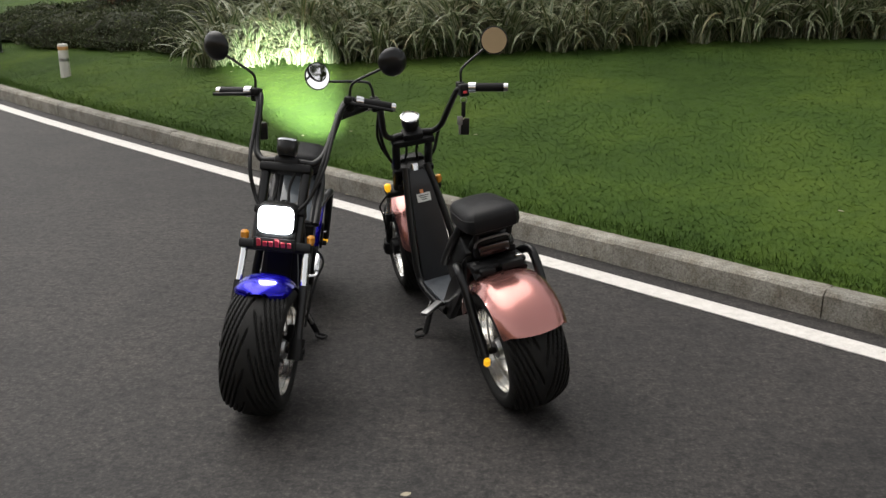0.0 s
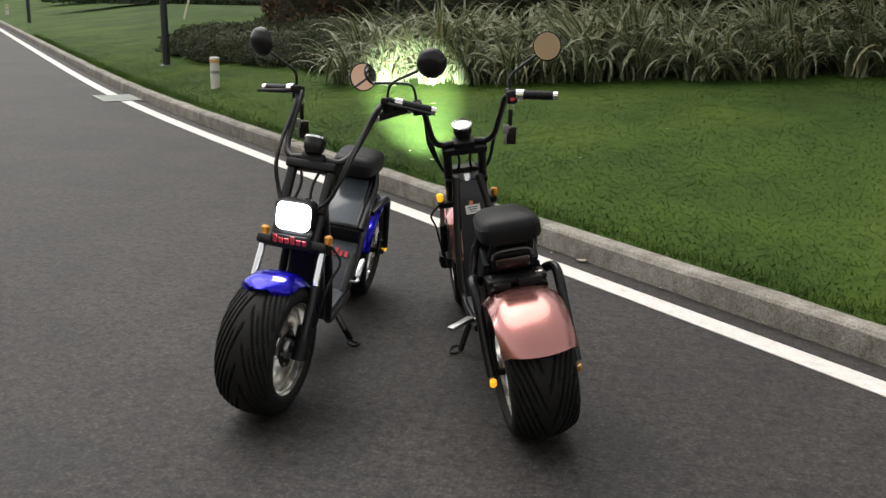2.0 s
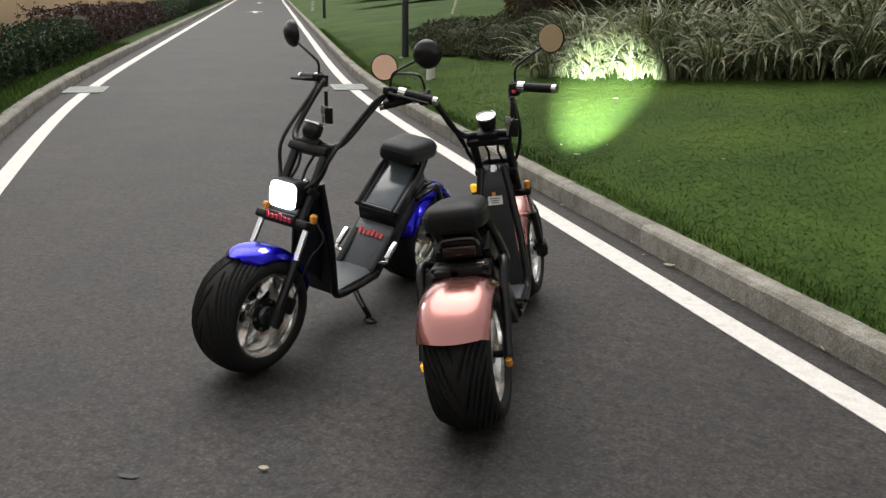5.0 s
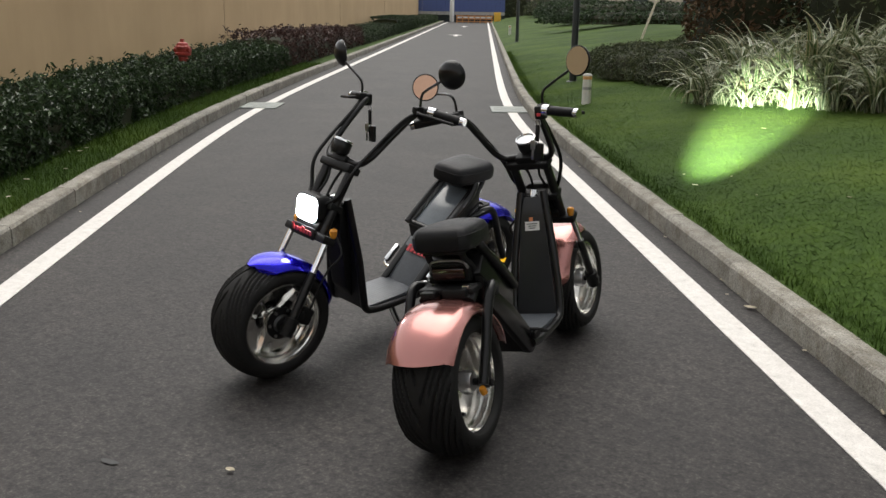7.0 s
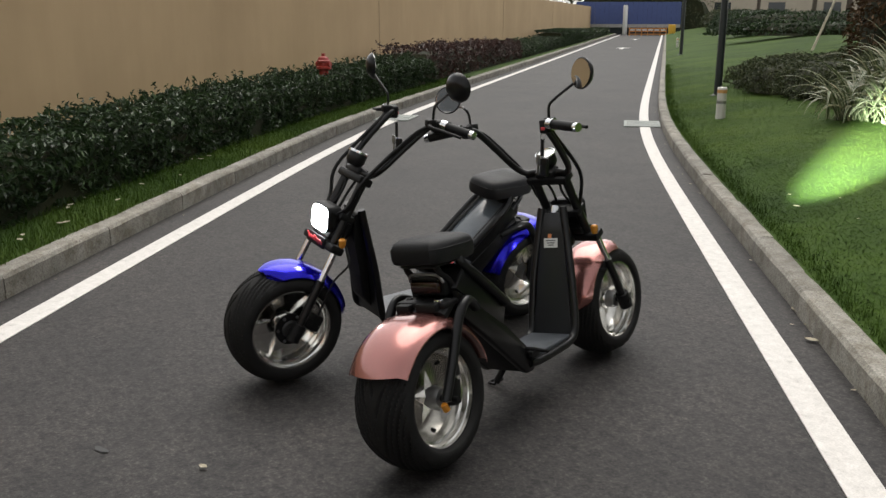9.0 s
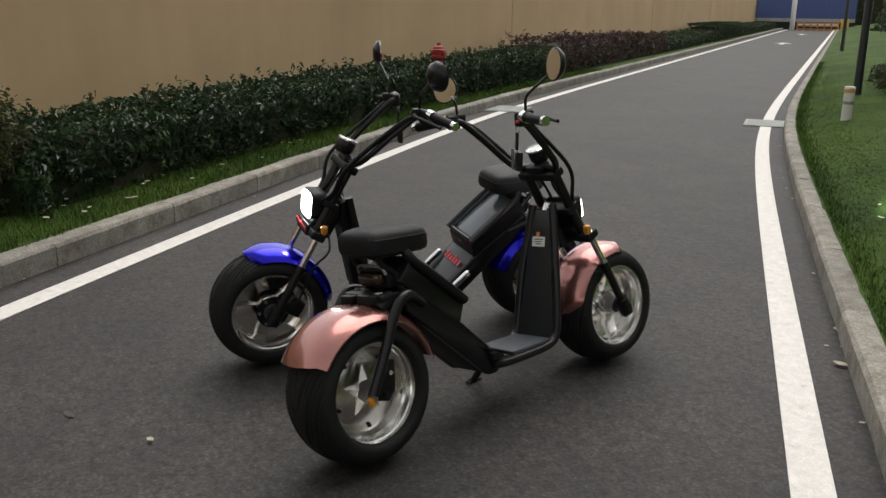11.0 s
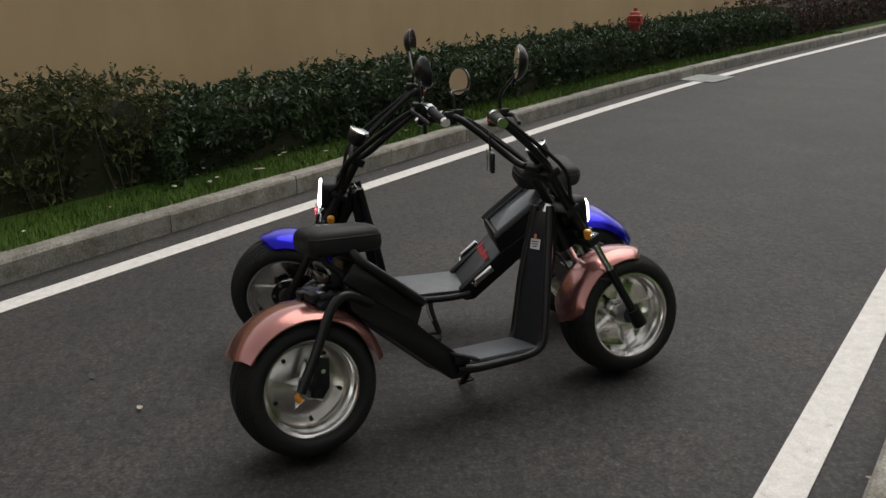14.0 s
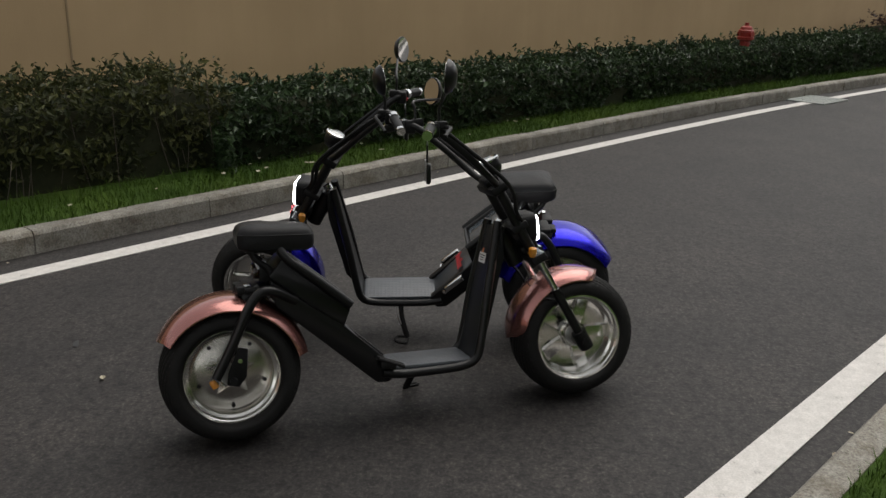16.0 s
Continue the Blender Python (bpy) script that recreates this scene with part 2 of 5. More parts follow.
M = {
    "asphalt": asphalt_mat(), "line": line_mat(), "kerb": kerb_mat(), "wall": wall_mat(),
    "lawn": ground_mat("lawn_turf", (0.024, 0.052, 0.007), (0.050, 0.092, 0.011), 11),
    "soil": ground_mat("soil", (0.020, 0.015, 0.010), (0.055, 0.042, 0.028), 5),
    "blade": ground_mat("grass_blade", (0.028, 0.062, 0.008), (0.066, 0.118, 0.014), 11),
    "hedge": leaf_mat("hedge_leaf", (0.011, 0.027, 0.008), (0.055, 0.098, 0.034), 0.42, 0.35, 0.1),
    # near-black colour that stands for the shade inside hedges and shrubs
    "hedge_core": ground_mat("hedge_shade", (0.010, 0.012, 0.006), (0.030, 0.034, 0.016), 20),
    "loose_leaf": leaf_mat("loose_leaf", (0.023, 0.031, 0.011), (0.108, 0.115, 0.040), 0.5, 0.25, 0.15),
    "red_leaf": leaf_mat("red_leaf", (0.030, 0.012, 0.010), (0.095, 0.040, 0.032), 0.4, 0.4, 0.1),
    "dark_leaf": leaf_mat("dark_leaf", (0.030, 0.043, 0.018), (0.115, 0.135, 0.060), 0.5, 0.25, 0.1),
    "brown_leaf": leaf_mat("brown_leaf", (0.045, 0.026, 0.012), (0.15, 0.09, 0.045), 0.7, 0.2, 0.1),
    "strap": striped_leaf_mat(),
    "bark": simple("bark", (0.075, 0.06, 0.045), 0.9, 0, 0.4, 20, 0.8),
    "black": simple("black_paint", (0.0075, 0.0075, 0.008), 0.3, 0, 0.2, 20, 0.03, 0.15, 0.12, 0.25),
    "matte": simple("matte_black_plastic", (0.0085, 0.0085, 0.009), 0.48, 0, 0.25, 40, 0.15, 0, 0.1, 0.2),
    "leather": simple("black_vinyl", (0.010, 0.010, 0.011), 0.48, 0, 0.25, 60, 0.35, 0, 0.1, 0.2),
    # base raised to grey-blue for the sky mirrored in the lid
    "lid": simple("sky_sheen_case_lid", (0.10, 0.115, 0.13), 0.2, 0, 0.2, 30, 0.04, 0.5, 0.1, 0.5),
    # black panel with its satin sky sheen put into a lighter base
    "panel": simple("sky_sheen_black_panel", (0.060, 0.066, 0.075), 0.30, 0, 0.25, 30, 0.08, 0, 0.1, 0.45),
    "shield": simple("satin_leg_panel", (0.015, 0.016, 0.018), 0.36, 0, 0.25, 30, 0.08, 0, 0.1, 0.4),
    "tyre": simple("tyre_rubber", (0.0105, 0.0102, 0.010), 0.7, 0, 0.35, 35, 0.15, 0, 0.1, 0.25),
    "chrome": simple("chrome", (0.75, 0.76, 0.77), 0.12, 1.0, 0.05, 20, 0.0),
    "alloy": simple("polished_alloy", (0.84, 0.83, 0.80), 0.17, 1.0, 0.12, 25, 0.05),
    "cast": simple("cast_alloy", (0.52, 0.50, 0.46), 0.22, 1.0, 0.25, 30, 0.15),
    "steel": simple("dull_steel", (0.35, 0.35, 0.35), 0.4, 1.0, 0.2, 25, 0.05),
    "rubber_mat": mat_footboard(),
    "pink": metallic_paint("rose_gold_paint", (0.40, 0.170, 0.150), 0.8, 0.24, 0.8),
    "blue": metallic_paint("deep_blue_paint", (0.006, 0.002, 0.42), 0.8, 0.20, 0.3),
    "amber": simple("amber_plastic", (0.55, 0.22, 0.02), 0.25, 0, 0.1, 30, 0.0, 0.6),
    "amber_on": glow_mat("amber_lit", (1.0, 0.52, 0.02), 0.3),
    "lamp_on": glow_mat("headlamp_lit", (0.93, 0.98, 1.0), 22.0),
    "red": simple("red_lettering", (0.55, 0.045, 0.055), 0.5, 0, 0.1, 20, 0.0),
    "tail": simple("tail_lens", (0.016, 0.004, 0.003), 0.2, 0, 0.1, 20, 0.0, 0.5),
    "sticker": simple("paper_sticker", (0.62, 0.62, 0.60), 0.5, 0, 0.06, 30, 0.0),
    "orange": simple("orange_print", (0.62, 0.22, 0.08), 0.5, 0, 0.08, 30, 0.0),
    "dial": simple("dial_face", (0.60, 0.63, 0.63), 0.15, 0, 0.06, 30, 0.0, 1.0),
    "mirror": mirror_mat(),
    "hydrant": simple("red_enamel", (0.30, 0.03, 0.022), 0.45, 0, 0.2, 15, 0.1),
    "post_white": simple("white_concrete_post", (0.62, 0.60, 0.55), 0.6, 0, 0.12, 15, 0.15),
    "post_tan": simple("tan_cap", (0.62, 0.33, 0.12), 0.6, 0, 0.12, 15, 0.1),
    "pole": simple("dark_green_pole", (0.018, 0.024, 0.024), 0.45, 0, 0.2, 12, 0.05),
    "grate": simple("composite_grate", (0.27, 0.29, 0.27), 0.7, 0, 0.15, 25, 0.2),
    "hoarding": simple("blue_hoarding", (0.055, 0.085, 0.24), 0.5, 0, 0.12, 1, 0.05),
    "barrier": simple("orange_barrier", (0.62, 0.26, 0.06), 0.5, 0, 0.15, 4, 0.05),
    "yellow": simple("yellow_barrier", (0.72, 0.42, 0.04), 0.5, 0, 0.15, 4, 0.05),
    "white": simple("white_paint", (0.70, 0.70, 0.68), 0.5, 0, 0.1, 4, 0.05),
    "facade": simple("beige_facade", (0.42, 0.36, 0.29), 0.8, 0, 0.12, 0.5, 0.1),
    "peach": simple("peach_render", (0.50, 0.31, 0.22), 0.85, 0, 0.12, 0.6, 0.1),
    "joint": simple("joint_filler", (0.28, 0.20, 0.118), 0.9, 0, 0.1, 5, 0.1),
    "glass": simple("dark_glass", (0.03, 0.035, 0.04), 0.08, 0, 0.2, 2, 0.0),
    "litter": simple("dry_litter", (0.38, 0.34, 0.25), 0.8, 0, 0.3, 60, 0.2),
    "stain": simple("oil_stain", (0.016, 0.016, 0.017), 0.6, 0, 0.3, 30, 0.1),
}


# ---- building helpers ----
def part(name, bm, material, parent=None, label="", smooth=True):
    me = bpy.data.meshes.new(name)
    bmesh.ops.recalc_face_normals(bm, faces=bm.faces)
    bm.to_mesh(me)
    bm.free()
    me.materials.append(M[material])
    if smooth:
        me.shade_smooth()
        me.set_sharp_from_angle(angle=radians(35))
    ob = new(name, me)
    ob.parent = parent
    return tagged(ob, label)


def thing(name, m, label, category, group="", kind=""):
    ob = new(name)
    ob.empty_display_size = 0.05
    ob.matrix_basis = m
    return tagged(ob, label, category, group, kind)


def soup(name, verts, faces, material, parent=None, smooth=False, uvs=None):
    """One mesh from arrays of corners and faces."""
    me = bpy.data.meshes.new(name)
    me.from_pydata(np.asarray(verts, float).tolist(), [], faces if isinstance(faces, list) else faces.tolist())
    me.materials.append(M[material])
    if uvs is not None:
        layer = me.uv_layers.new(name="uv")
        loop_v = np.empty(len(me.loops), int)
        me.loops.foreach_get("vertex_index", loop_v)
        layer.data.foreach_set("uv", np.asarray(uvs, float)[loop_v].ravel())
    if smooth:
        me.shade_smooth()
    ob = new(name, me)
    ob.parent = parent
    return ob


def join(*bms):
    out = bmesh.new()
    for b in bms:
        me = bpy.data.meshes.new("tmp")
        b.to_mesh(me)
        b.free()
        out.from_mesh(me)
        bpy.data.meshes.remove(me)
    return out


def turned(bm, m):
    bmesh.ops.transform(bm, matrix=m, verts=bm.verts)
    return bm


def box(c, s, bev=0.004, m=None, seg=2):
    bm = bmesh.new()
    bmesh.ops.create_cube(bm, size=1)
    bmesh.ops.scale(bm, vec=s, verts=bm.verts)
    if bev:
        bmesh.ops.bevel(bm, geom=bm.edges[:], offset=bev, segments=seg, affect="EDGES", profile=0.5)
    if m is not None:
        turned(bm, m)
    bmesh.ops.translate(bm, vec=c, verts=bm.verts)
    return bm


def prism(poly, y0, y1, bev=0.004, seg=2, taper=None):
    """A plate: the outline poly in x and z, from y0 to y1. taper(x, z) scales y."""
    bm = bmesh.new()
    n = len(poly)
    f = taper or (lambda x, z: 1.0)
    a = [bm.verts.new((x, y0 * f(x, z), z)) for x, z in poly]
    b = [bm.verts.new((x, y1 * f(x, z), z)) for x, z in poly]
    bm.faces.new(a)
    bm.faces.new(b[::-1])
    for k in range(n):
        bm.faces.new((a[k], b[k], b[(k + 1) % n], a[(k + 1) % n]))
    if bev:
        bmesh.ops.bevel(bm, geom=bm.edges[:], offset=bev, segments=seg, affect="EDGES", profile=0.5)
    return bm


def spline(pts, n=6):
    """A Catmull-Rom curve through pts."""
    p = [Vector(q) for q in pts]
    p = [2 * p[0] - p[1]] + p + [2 * p[-1] - p[-2]]
    out = []
    for k in range(1, len(p) - 2):
        for j in range(n):
            t = j / n
            a, b, c, d = p[k - 1], p[k], p[k + 1], p[k + 2]
            out.append(0.5 * (2 * b + (c - a) * t + (2 * a - 5 * b + 4 * c - d) * t * t + (3 * b - a - 3 * c + d) * t ** 3))
    return out + [p[-2]]


def tube(pts, r, n=10, curved=True, k=6):
    """A round bar along pts; r may be one radius or a function of the way along (0 to 1)."""
    path = spline(pts, k) if curved and len(pts) > 2 else [Vector(q) for q in pts]
    bm = bmesh.new()
    rings, side = [], None
    for i, p in enumerate(path):
        d = (path[min(i + 1, len(path) - 1)] - path[max(i - 1, 0)]).normalized()
        if side is None:
            side = d.orthogonal().normalized()
        side = (side - d * side.dot(d)).normalized()
        up = d.cross(side)
        rr = r(i / (len(path) - 1)) if callable(r) else r
        rings.append([bm.verts.new(p + rr * (math.cos(a) * side + math.sin(a) * up)) for a in (2 * math.pi * j / n for j in range(n))])
    for A, B in zip(rings, rings[1:]):
        for j in range(n):
            bm.faces.new((A[j], A[(j + 1) % n], B[(j + 1) % n], B[j]))
    bm.faces.new(rings[0])
    bm.faces.new(rings[-1][::-1])
    return bm


def lathe(profile, n=40, m=None, closed=False):
    """Turned round the y axis: profile of (radius, y)."""
    bm = bmesh.new()
    rings = []
    for r, y in profile:
        if r < 1e-6:
            rings.append([bm.verts.new((0, y, 0))])
        else:
            rings.append([bm.verts.new((r * math.cos(2 * math.pi * j / n), y, r * math.sin(2 * math.pi * j / n))) for j in range(n)])
    pairs = list(zip(rings, rings[1:])) + ([(rings[-1], rings[0])] if closed else [])
    for A, B in pairs:
        for j in range(n):
            k = (j + 1) % n
            if len(A) == 1 and len(B) == 1:
                continue
            if len(A) == 1:
                bm.faces.new((A[0], B[k], B[j]))
            elif len(B) == 1:
                bm.faces.new((A[j], A[k], B[0]))
            else:
                bm.faces.new((A[j], A[k], B[k], B[j]))
    if m is not None:
        turned(bm, m)
    return bm


def grid_surface(rows):
    bm = bmesh.new()
    vs = [[bm.verts.new(p) for p in row] for row in rows]
    for A, B in zip(vs, vs[1:]):
        for j in range(len(A) - 1):
            bm.faces.new((A[j], A[j + 1], B[j + 1], B[j]))
    return bm


def shell(rows, offset):
    """A sheet with thickness: rows of (outer point, inward direction)."""
    outer = [[p for p, _ in row] for row in rows]
    inner = [[p + offset * d for p, d in row][::-1] for row in rows]
    loop = [o + i + [o[0]] for o, i in zip(outer, inner)]
    bm = grid_surface(loop)
    bmesh.ops.remove_doubles(bm, verts=bm.verts, dist=1e-6)
    bmesh.ops.holes_fill(bm, edges=[e for e in bm.edges if e.is_boundary], sides=0)
    return bm


# ---- the road's own frame: u along it, v across to the lawn side ----
ALONG, ACROSS = np.array((-0.76, 0.65)), np.array((0.65, 0.76))


def bend(u):
    return 0.168 * np.log1p(np.exp((np.asarray(u, float) - 9.2) / 1.5))


def road(u, v, z=0.0):
    p = ALONG * u + ACROSS * (v + float(bend(u)))
    return Vector((p[0], p[1], z))


def heading(u):
    d = road(u + 0.05, 0) - road(u - 0.05, 0)
    return math.degrees(math.atan2(d.y, d.x))


def strip(name, u0, u1, v0, v1, material, z=0.0, step=1.0, depth=0.0, zf=None, across=1):
    us = np.arange(u0, u1 + 1e-6, step)
    vs = np.linspace(v0, v1, across + 1)
    zz = zf or (lambda u, v: z)
    bm = grid_surface([[road(u, v, zz(u, v)) for v in vs] for u in us])
    if depth:
        ret = bmesh.ops.extrude_face_region(bm, geom=bm.faces[:])
        bmesh.ops.translate(bm, vec=(0, 0, -depth), verts=[g for g in ret["geom"] if isinstance(g, bmesh.types.BMVert)])
    return part(name, bm, material)


KERB_H = 0.12


def lawn_height(u, v):
    """The lawn rises from the kerb to the planting."""
    w = max(0.0, min(v - 3.335, 5.0))
    return KERB_H - 0.01 + 0.12 * w + 0.06 * (1 - math.exp(-w / 0.3)) + 0.03 * noise.noise((u * 0.5, v * 0.5, 0)) * min(1, w)


# ---- ground, road, markings ----
ground = part("ground", grid_surface([[(-420, -420, -0.15), (420, -420, -0.15)], [(-420, 420, -0.15), (420, 420, -0.15)]]), "soil")
tagged(ground, "bare brown earth under and around the road", "ground", kind="structure")
roadway = strip("road", -30, 95, -0.42, 3.26, "asphalt", 0.0, 1.0, 0.1, across=4)
tagged(roadway, "dark grey worn asphalt roadway", "road", kind="structure")
for v in (3.030, -0.128):
    ln = strip("road_line", -25, 90, v - 0.060, v + 0.060, "line", 0.006, 0.5, 0.004)
    tagged(ln, "white painted edge line on the asphalt", "road marking", kind="structure")
lawn = strip("lawn", -25, 95, 3.315, 9.5, "lawn", 0, 0.5, 0, lawn_height, 24)
tagged(lawn, "mown green lawn sloping up from the kerb", "lawn", kind="structure")
far_lawn = strip("lawn_beyond", -25, 95, 9.5, 60, "lawn", 0, 5, 0, lambda u, v: lawn_height(u, 9.5) - 0.002, 8)
tagged(far_lawn, "green lawn beyond the planting", "lawn", kind="structure")
verge = strip("verge", -25, 95, -2.45, -0.50, "lawn", KERB_H - 0.02, 1.0, 0.0, lambda u, v: KERB_H - 0.02 + 0.03 * max(0, -v - 0.6), 4)
tagged(verge, "narrow strip of grass and earth behind the kerb", "verge", kind="structure")


def kerbs(side, v_face, v_back, us):
    root = tagged(new("kerb"), "worn grey granite kerb stones along the road", "kerb", kind="structure")
    s = 1 if v_back > v_face else -1
    w = abs(v_back - v_face)
    prof = [(0, -0.1), (0, KERB_H - 0.022), (0.012, KERB_H - 0.006), (0.03, KERB_H), (w, KERB_H - 0.004), (w, -0.1)]
    L = 0.996
    shapes = []
    for q in range(3):
        bm = bmesh.new()
        rnd = random.Random(q)
        cuts = [0, L * 0.3, L * 0.62, L]
        rows = []
        for x in cuts:
            rows.append([bm.verts.new((x - L / 2, s * (a + rnd.uniform(-0.002, 0.002)), z + rnd.uniform(-0.003, 0.003) * (z > 0))) for a, z in prof])
        for A, B in zip(rows, rows[1:]):
            for j in range(len(prof) - 1):
                bm.faces.new((A[j], A[j + 1], B[j + 1], B[j]))
        bm.faces.new(rows[0])
        bm.faces.new(rows[-1])
        bmesh.ops.recalc_face_normals(bm, faces=bm.faces)
        me = bpy.data.meshes.new("kerb_stone")
        bm.to_mesh(me)
        bm.free()
        me.materials.append(M["kerb"])
        shapes.append(me)
    rnd = random.Random(side)
    for u in us:
        ob = new("kerb_stone", shapes[rnd.randrange(3)])
        p = road(u, v_face)
        # the stone's own y runs to the left of the way along; the lawn lies to the right
        ob.matrix_basis = pose(p.x, p.y, rnd.uniform(-0.003, 0.003), 0, 0, heading(u) + rnd.uniform(-0.25, 0.25)) @ Matrix.Diagonal((1, -1, 1, 1))
        ob.parent = root
    return root


kerbs(1, 3.23, 3.335, [k + 0.35 for k in range(-14, 70)])
kerbs(2, -0.40, -0.52, [k + 0.1 for k in range(-14, 70)])

# ---- the boundary wall ----
wall_v, WALL_H = -2.45, 2.1


def boundary_wall():
    us = list(range(-26, 84, 2))
    bm = bmesh.new()
    prof = [(wall_v, -0.1), (wall_v, WALL_H), (wall_v - 0.25, WALL_H), (wall_v - 0.25, -0.1)]
    rows = [[bm.verts.new(road(u, v, z)) for v, z in prof] for u in us]
    for A, B in zip(rows, rows[1:]):
        for j in range(4):
            bm.faces.new((A[j], A[(j + 1) % 4], B[(j + 1) % 4], B[j]))
    bm.faces.new(rows[0])
    bm.faces.new(rows[-1])
    w = part("wall_boundary", bm, "wall", smooth=False)
    return tagged(w, "tall plain tan rendered boundary wall", "wall", kind="structure")


boundary_wall()

for u in (-11.5, 2.8, 17.2, 31.6, 46.0):
    p = road(u, wall_v + 0.001)
    jn = part("wall_joint", box((0, 0, 1.0), (0.014, 0.008, 2.2), 0), "joint", smooth=False)
    jn.matrix_basis = pose(p.x, p.y, 0, 0, 0, heading(u))
    tagged(jn, "narrow vertical joint in the rendered wall", "wall joint", kind="structure")


# ---- the two scooters ----
WB, AX = 1.15, 0.213          # wheelbase and axle height
RAKE = Vector((-0.47, 0, 0.883))


def on_fork(s, y=0.0, off=0.0):
    """A point s metres up the fork from the front axle, off metres ahead of it."""
    return Vector((WB, y, AX)) + s * RAKE + off * Vector((0.883, 0, 0.47))


def tyre_mesh(half, R=0.213, bead=0.143, phase=0.0):
    """A fat tyre with long swept grooves in its tread."""
    nt, ns = 360, 72
    verts, faces = [], []
    for i in range(nt):
        th = 2 * math.pi * i / nt
        for j in range(ns + 1):
            s = 2 * j / ns - 1
            a = abs(s)
            # section: a flat crown, round shoulders, bulging sidewalls down to the bead
            if a < 0.62:
                q = a / 0.62
                y, r = half * 0.84 * q, R - 0.020 * q ** 2.4
            elif a < 0.8:
                q = (a - 0.62) / 0.18
                y, r = half * (0.84 + 0.16 * math.sin(q * math.pi / 2)), R - 0.020 - 0.028 * (1 - math.cos(q * math.pi / 2)) - 0.004 * q
            else:
                q = (a - 0.8) / 0.2
                y, r = half * (1 - 0.18 * q ** 1.6), R - 0.052 - (R - 0.052 - bead) * q
            cut = 0.0
            if 0.02 < a < 0.72:
                f = (th * 11 / (2 * math.pi) + 4.2 * (a ** 1.15) + (0.5 if s > 0 else 0) + phase) % 1.0
                g = (th * 11 / (2 * math.pi) + 4.2 * (a ** 1.15) + (0.5 if s > 0 else 0) + phase + 0.5) % 1.0
                fade = min(1, (0.72 - a) / 0.08, (a - 0.02) / 0.04)
                cut = 0.0085 * fade * max(0.0, 1 - (abs(f - 0.5) / 0.13) ** 2)
                if a > 0.2:
                    cut = max(cut, 0.0070 * fade * min(1, (a - 0.2) / 0.06) * max(0.0, 1 - (abs(g - 0.5) / 0.11) ** 2))
            if a > 0.86 and a < 0.9:
                cut += 0.0015
            verts.append(((r - cut) * math.cos(th), math.copysign(y, s), (r - cut) * math.sin(th)))
    w = ns + 1
    for i in range(nt):
        k = (i + 1) % nt
        for j in range(ns):
            faces.append((i * w + j, i * w + j + 1, k * w + j + 1, k * w + j))
    return verts, faces


def wheel(parent, m, front, half=0.090):
    hub = part("front_wheel" if front else "rear_wheel", lathe([(0.0, -0.075), (0.028, -0.075), (0.034, -0.06), (0.034, 0.06), (0.028, 0.075), (0.0, 0.075)], 24), "steel", parent)
    hub.matrix_local = m
    v, f = tyre_mesh(half, phase=0.3 if front else 0.0)
    t = soup("tyre", v, f, "tyre", hub, True)
    t.data.set_sharp_from_angle(angle=radians(30))
    tagged(t, "fat black tyre with swept grooves")
    rim = []
    for s in (1, -1):
        lip = [(0.142, 0.080), (0.147, 0.080), (0.148, 0.074), (0.143, 0.070), (0.138, 0.066), (0.135, 0.050), (0.127, 0.046), (0.124, 0.030), (0.123, 0.0), (0.130, 0.0), (0.140, 0.05), (0.142, 0.080)]
        rim.append(lathe([(r, s * y) for r, y in lip], 56))
    part("rim", join(*rim), "alloy", hub, "polished alloy rim")
    if front:
        for k in range(5):
            a = 72 * k
            sp = prism([(0.02, -0.022), (0.07, -0.014), (0.130, -0.026), (0.130, 0.026), (0.07, 0.014), (0.02, 0.022)], -0.022, 0.022, 0.006)
            part("spoke", turned(sp, Matrix.Rotation(radians(a), 4, "Y") @ Matrix.Translation((0, 0, 0))), "alloy", hub)
        part("wheel_web", lathe([(0.03, -0.010), (0.09, -0.004), (0.1235, -0.012), (0.1235, 0.012), (0.09, 0.004), (0.03, 0.010), (0.03, -0.010)], 48), "alloy", hub, "dished polished web between the spokes")
        cap = lathe([(0.0, -0.042), (0.036, -0.042), (0.045, -0.026), (0.045, 0.026), (0.036, 0.042), (0.0, 0.042)], 28)
        part("hub_cap", cap, "alloy", hub)
        disc = lathe([(0.030, 0.060), (0.058, 0.060), (0.058, 0.064), (0.030, 0.064)], 40, closed=True)
        part("brake_disc", disc, "matte", hub, "black brake disc with a ring of bolts")
        for k in range(6):
            a = radians(60 * k)
            part("bolt", lathe([(0, 0.064), (0.006, 0.064), (0.005, 0.070), (0, 0.070)], 8, Matrix.Translation((0.048 * math.cos(a), 0, 0.048 * math.sin(a)))), "steel", hub)
    else:
        # the hub motor's face: a dished disc with a raised, faceted star on either side
        for s in (1, -1):
            part("motor_cover", lathe([(0.0, s * 0.028), (0.112, s * 0.026), (0.124, s * 0.018), (0.124, s * 0.010), (0.0, s * 0.012)], 48), "cast", hub)
            bm = bmesh.new()
            top = bm.verts.new((0, s * 0.058, 0))
            ring = []
            for k in range(10):
                a = radians(36 * k + 90)
                r = 0.080 if k % 2 == 0 else 0.036
                ring.append(bm.verts.new((r * math.cos(a), s * (0.026 if k % 2 == 0 else 0.030), r * math.sin(a))))
            for k in range(10):
                bm.faces.new((top, ring[k], ring[(k + 1) % 10]))
            part("star", bm, "cast", hub, "raised five-pointed star", smooth=False)
            for k in range(5):
                a = radians(72 * k + 54)
                part("bolt", lathe([(0, s * 0.024), (0.007, s * 0.024), (0.006, s * 0.031), (0, s * 0.031)], 8, Matrix.Translation((0.104 * math.cos(a), 0, 0.104 * math.sin(a)))), "matte", hub)
